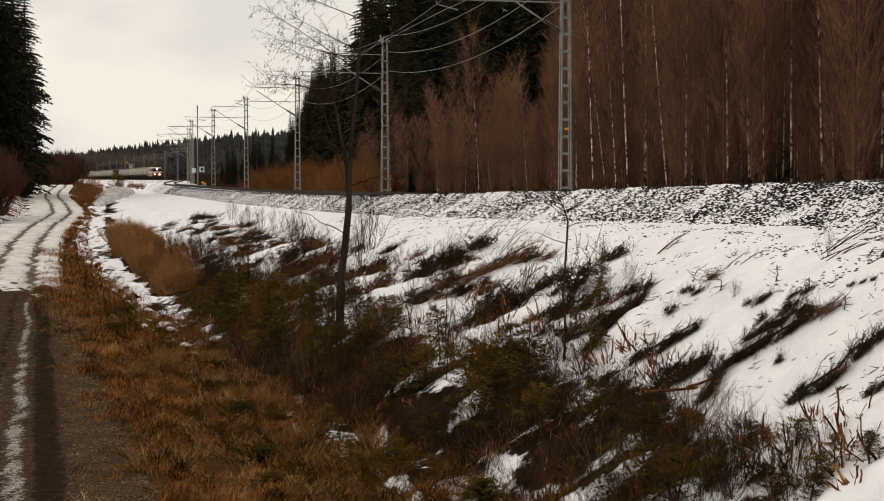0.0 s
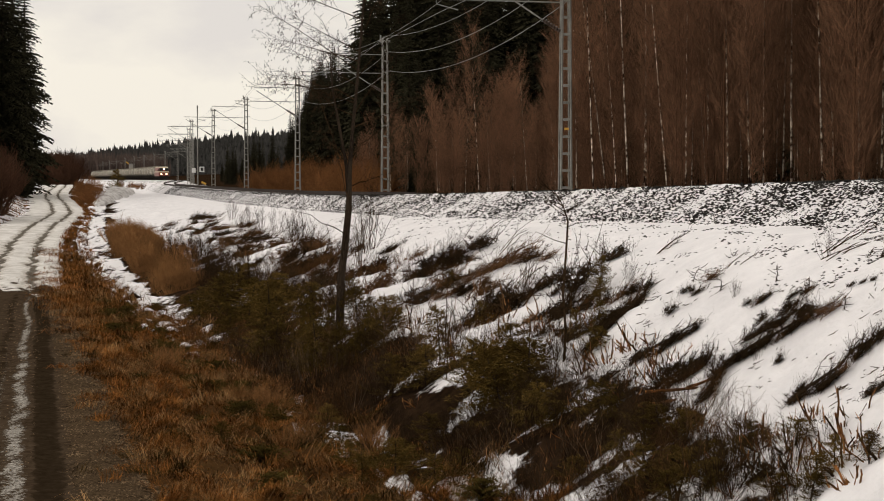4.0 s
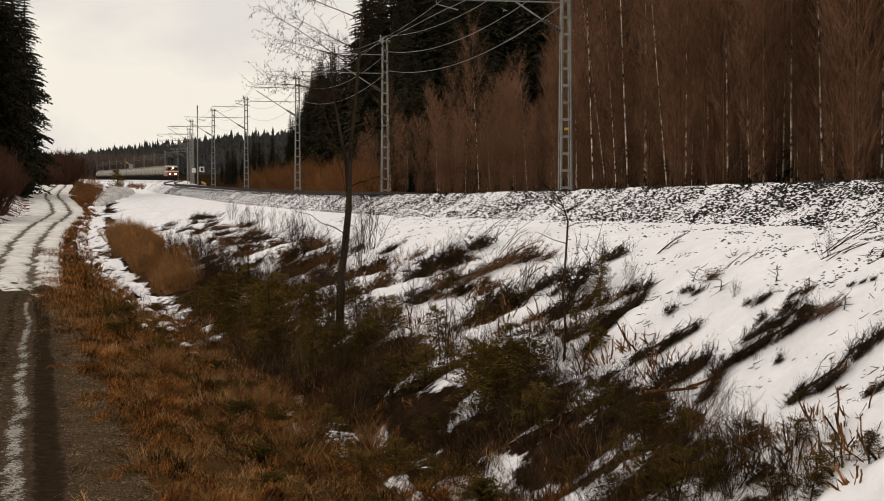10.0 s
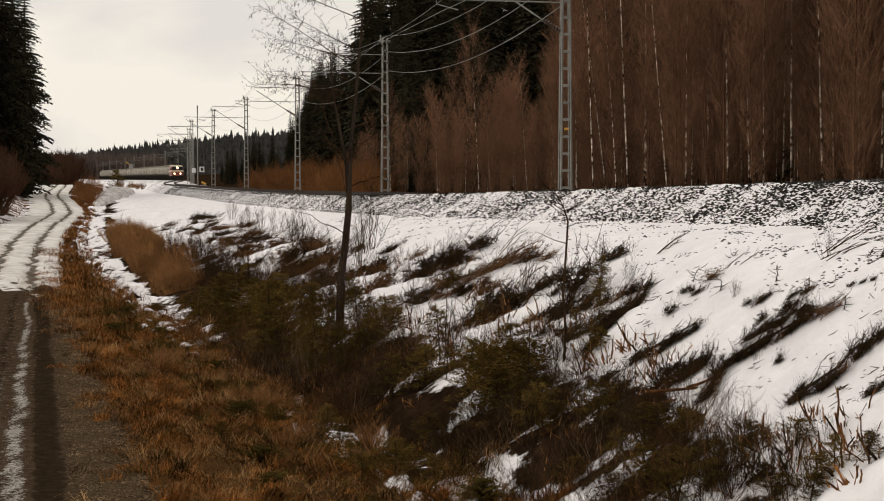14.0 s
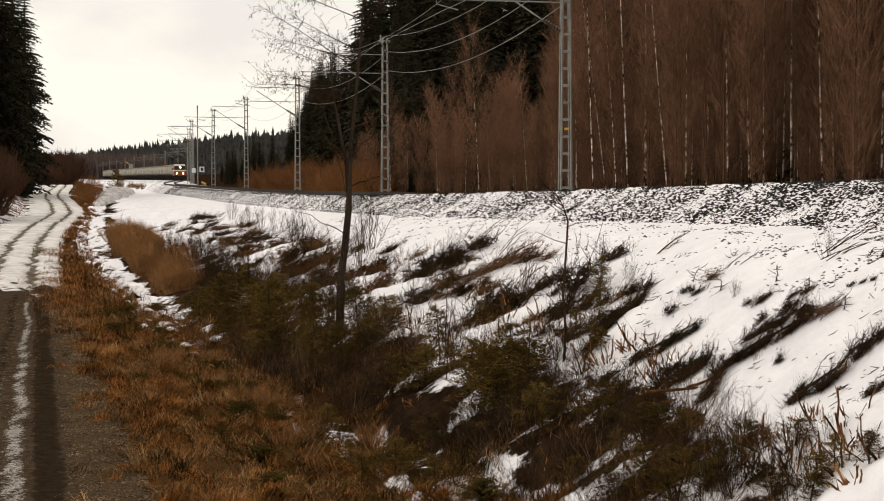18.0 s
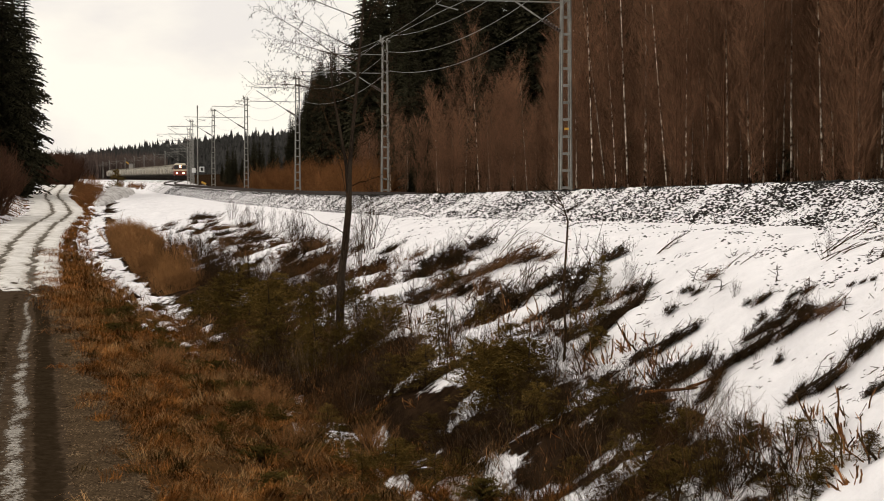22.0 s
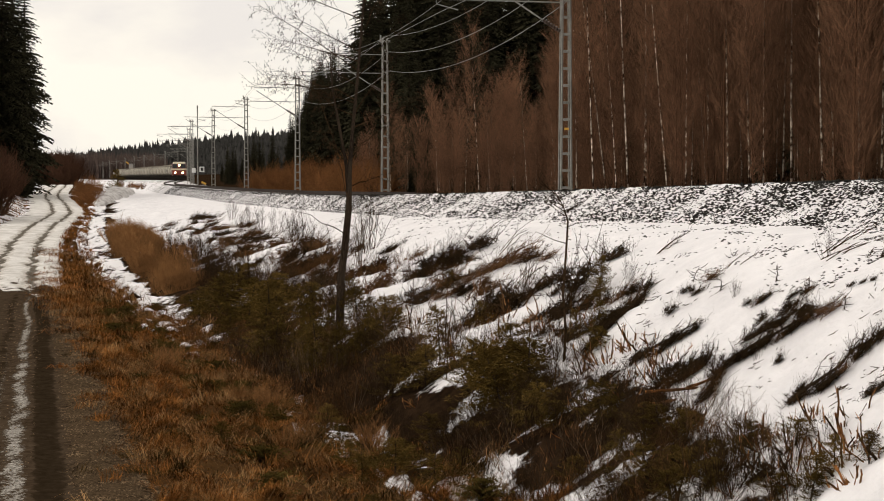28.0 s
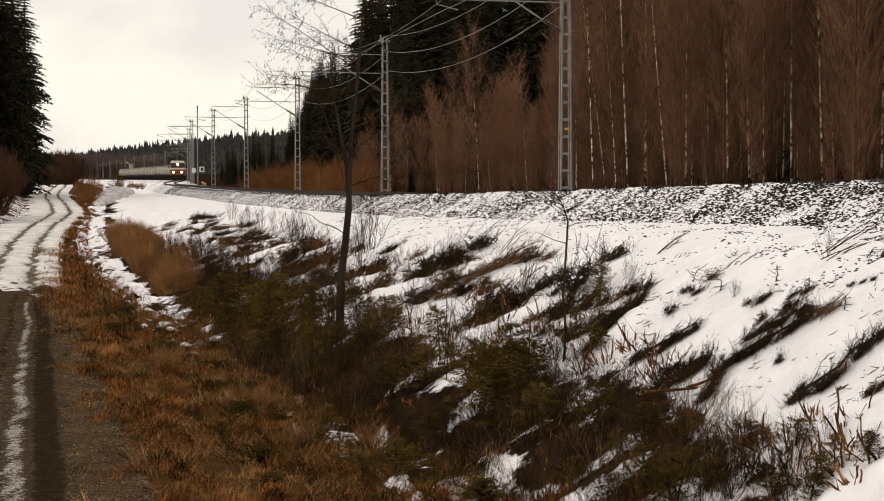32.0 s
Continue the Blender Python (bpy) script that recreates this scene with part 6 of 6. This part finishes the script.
M_PEBBLE = material("road_pebbles", (0.026, 0.017, 0.010), (0.20, 0.138, 0.083), 2, 30, 0.8)
island_varied(M_PEBBLE, 0.6)
build_pebbles()
def build_hut():
    x, y = -139.5, 860
    z = height(x, y)
    hut = thing("signal_cabinet", "pale signal cabinet on a tall stand beyond the far track", "cabinet", at=(x, y, z))
    z = 6.0 - z
    part("body", Build().box((-0.9, -0.6, z), (0.9, 0.6, z + 2.9), chamfer=0.12), M_ROOF, hut)
    part("roof", Build().box((-1.0, -0.7, z + 2.9), (1.0, 0.7, z + 3.05), chamfer=0.12), M_GALV, hut)
    for sx in (-0.7, 0.7):
        for sy in (-0.4, 0.4):
            part("post", Build().tube([(sx, sy, -0.4), (sx, sy, z)], 0.1, 6), M_GALV, hut)
    part("signal_arm", Build().box((-1.1, -0.1, -0.25), (0.5, 0.0, 0.25), pose(-1.4, 0, z + 3.2, 0, 38, 0)), M_YELLOW, hut, "dull yellow arm")


build_hut()
build_brush()
build_litter()
build_stubs()
build_young_spruces()
build_thin_shrubs()
build_ditch_twigs()
build_whips()
build_leaning_stems()
build_snow_bank()
build_alder()
build_signs()
build_grass()


# ---- the train ----
def along(y, back):
    """The y of the track's point that lies that many metres further away."""
    for _ in range(max(1, int(back / 5))):
        s = back / max(1, int(back / 5))
        g = float(track_x(y + 1) - track_x(y - 1)) / 2
        y += s / math.sqrt(1 + g * g)
    return y


def rounded(w, h, z0, c, y, n=3):
    """A ring in the xz plane: a body section with rounded upper corners."""
    pts = [(-w / 2, y, z0), (w / 2, y, z0)]
    for i in range(n + 1):
        a = math.pi / 2 * i / n
        pts.append((w / 2 - c + c * math.cos(a), y, z0 + h - c + c * math.sin(a)))
    for i in range(n + 1):
        a = math.pi / 2 * i / n
        pts.append((-w / 2 + c - c * math.sin(a), y, z0 + h - c + c * math.cos(a)))
    return pts


def plain_wheelset(parent, y, r=0.5):
    ws = Build().tube([(-0.9, y, r), (0.9, y, r)], 0.08, 6)
    for s in (-0.79, 0.79):
        ws.tube([(s - 0.06, y, r), (s + 0.06, y, r)], r, 12)
    part("wheelset", ws, M_DARK, parent)


def wheelset(parent, y, r=0.5):
    ws = part("wheelset", Build().tube([(-0.9, y, r), (0.9, y, r)], 0.08, 6), M_DARK, parent)
    for s in (-0.79, 0.79):
        part("wheel", Build().tube([(s - 0.06, y, r), (s + 0.06, y, r)], r, 16), M_DARK, ws)


def build_loco():
    """Faces -y; its front buffer beam is at the origin."""
    ob = thing("locomotive", "red and cream electric locomotive with lit headlights", "locomotive")
    body = Build().loft([rounded(2.7, 1.0, 1.1, 0.1, 0.25), rounded(3.05, 1.1, 1.05, 0.1, 0.6), rounded(3.1, 1.15, 1.05, 0.1, 18.4), rounded(2.7, 1.0, 1.1, 0.1, 18.75)])
    part("lower_body", body, M_LOCO_RED, ob, "red lower body")
    up = Build().loft([rounded(2.7, 1.25, 2.12, 0.35, 0.45), rounded(2.95, 1.45, 2.15, 0.4, 0.95), rounded(3.05, 1.5, 2.2, 0.4, 2.0), rounded(3.05, 1.5, 2.2, 0.4, 17.0), rounded(2.7, 1.25, 2.12, 0.35, 18.5)])
    part("upper_body", up, M_LOCO_RED, ob)
    part("waist_band", Build().box((-1.58, 0.22, 2.2), (1.58, 18.6, 2.5), chamfer=0.25), M_LOCO_CREAM, ob, "cream waist band")
    part("roof", Build().loft([rounded(2.2, 0.25, 3.50, 0.12, 0.25), rounded(2.6, 0.42, 3.5, 0.2, 1.4), rounded(2.6, 0.40, 3.5, 0.2, 17.6), rounded(2.2, 0.28, 3.44, 0.12, 18.4)]), M_LOCO_CREAM, ob, "pale cab roof")
    for s in (-1, 1):
        part("windscreen", Build().box((s * 0.85 - 0.52, 0.34, 2.62), (s * 0.85 + 0.52, 0.60, 3.42)), M_GLASS, ob, "dark windscreen pane")
        part("headlight", Build().tube([(s * 0.78, 0.10, 1.65), (s * 0.78, 0.3, 1.65)], 0.19, 12), M_LAMP, ob, "lit warm headlight")
        part("buffer", Build().tube([(s * 0.9, -0.35, 1.05), (s * 0.9, 0.3, 1.05)], 0.10, 8).tube([(s * 0.9, -0.42, 1.05), (s * 0.9, -0.35, 1.05)], 0.25, 12), M_DARK, ob)
        part("side_window", Build().box((s * 1.50 - 0.04, 1.3, 2.6), (s * 1.50 + 0.04, 2.3, 3.25)), M_GLASS, ob)
        part("mirror", Build().box((s * 1.72 - 0.12, 0.9, 2.55), (s * 1.72 + 0.12, 0.98, 2.95)), M_DARK, ob)
    part("top_light", Build().tube([(0, 0.16, 3.2), (0, 0.6, 3.2)], 0.22, 12), M_LAMP, ob, "lit warm top headlight")
    part("light_housing", Build().box((-0.32, 0.34, 2.9), (0.32, 1.2, 3.5), chamfer=0.08), M_LOCO_RED, ob)
    part("plough", Build().loft([[(-1.4, 0.1, 0.2), (1.4, 0.1, 0.2), (1.4, 0.4, 0.2), (-1.4, 0.4, 0.2)], [(-1.4, -0.05, 0.95), (1.4, -0.05, 0.95), (1.4, 0.4, 0.95), (-1.4, 0.4, 0.95)]]), M_DARK, ob)
    part("underframe", Build().box((-1.3, 0.4, 0.6), (1.3, 18.6, 1.1)), M_DARK, ob)
    for y in (3.2, 15.8):
        p = part("pantograph", Build().box((-0.8, y - 0.5, 3.95), (0.8, y + 0.5, 4.05)), M_DARK, ob)
        if y > 10:
            part("collector_arm", Build().tube([(0, y + 0.5, 4.05), (0, y - 1.0, 5.0), (0, y, 5.95)], 0.05, 5).tube([(-0.9, y, 6.0), (0.9, y, 6.0)], 0.05, 5), M_DARK, p)
        else:
            part("collector_arm", Build().tube([(0, y + 0.5, 4.1), (0, y - 1.0, 4.2), (0, y + 0.4, 4.3)], 0.05, 5).tube([(-0.9, y + 0.4, 4.32), (0.9, y + 0.4, 4.32)], 0.05, 5), M_DARK, p)
    for y in (2.6, 5.6, 13.4, 16.4):
        wheelset(ob, y, 0.62)
    return ob


def build_wagon():
    """A four-axle tank wagon; its near end is at the origin and it reaches to +y."""
    ob = thing("tank_wagon", "dirty cream cylindrical tank wagon on dark bogies", "wagon", "tank wagons of the train")
    L = 13.4
    rings = []
    for y, q in ((1.3, 0.35), (1.42, 0.75), (1.7, 0.97), (1.9, 1.0), (L - 1.9, 1.0), (L - 1.7, 0.97), (L - 1.42, 0.75), (L - 1.3, 0.35)):
        rings.append([(1.36 * q * math.cos(a), y, 2.52 + 1.36 * q * math.sin(a)) for a in [2 * math.pi * i / 20 for i in range(20)]])
    part("tank", Build().loft(rings), M_TANK, ob, smooth=True)
    for y in (3.4, 10.0):
        part("tank_band", Build().tube([(0, y - 0.06, 2.52), (0, y + 0.06, 2.52)], 1.41, 20), M_DARK, ob, "dark steel band")
    part("dome", Build().tube([(0, L / 2, 3.7), (0, L / 2, 4.2)], 0.5, 12), M_TANK, ob)
    part("walkway", Build().box((-0.4, 2.0, 3.92), (0.4, L - 2.0, 3.97)), M_ROOF, ob)
    part("ladder", Build().tube([(1.5, L / 2 - 0.25, 1.2), (1.55, L / 2 - 0.25, 3.9)], 0.03, 4).tube([(1.5, L / 2 + 0.25, 1.2), (1.55, L / 2 + 0.25, 3.9)], 0.03, 4), M_DARK, ob)
    part("underframe", Build().box((-1.35, 0.5, 0.95), (1.35, L - 0.5, 1.30)), M_DARK, ob)
    for y in (2.2, L - 2.2):
        part("bogie", Build().box((-1.1, y - 1.4, 0.4), (1.1, y + 1.4, 0.85), chamfer=0.2), M_DARK, ob)
        for s in (-0.92, 0.92):
            plain_wheelset(ob, y + s, 0.48)
    for s in (-0.9, 0.9):
        for y in (0.1, L - 0.5):
            part("buffer", Build().tube([(s, y, 1.05), (s, y + 0.4, 1.05)], 0.2, 8), M_DARK, ob)
    return ob


LOCO = build_loco()
WAGON = build_wagon()
WAGONS = [WAGON] + [copy_thing(WAGON, Matrix.Identity(4)) for _ in range(28)]


def motions():
    """The train comes slowly round the bend."""
    times = [0, 4, 8, 12, 16, 20, 24, 28, 32]

    def ride(y, length):
        y2 = along(y, length)
        a, b = Vector((float(track_x(y)), y, float(track_z(y)) + 0.13)), Vector((float(track_x(y2)), y2, float(track_z(y2)) + 0.13))
        d = b - a
        return pose(a.x, a.y, a.z, math.degrees(math.atan2(d.z, d.y)), 0, -math.degrees(math.atan2(d.x, d.y)))
    walk(LOCO, [(t, ride(598 - 7.0 * t, 18)) for t in times])
    for i, w in enumerate(WAGONS):
        walk(w, [(t, ride(along(598 - 7.0 * t, 19.6 + 13.9 * i), 13)) for t in times])


motions()
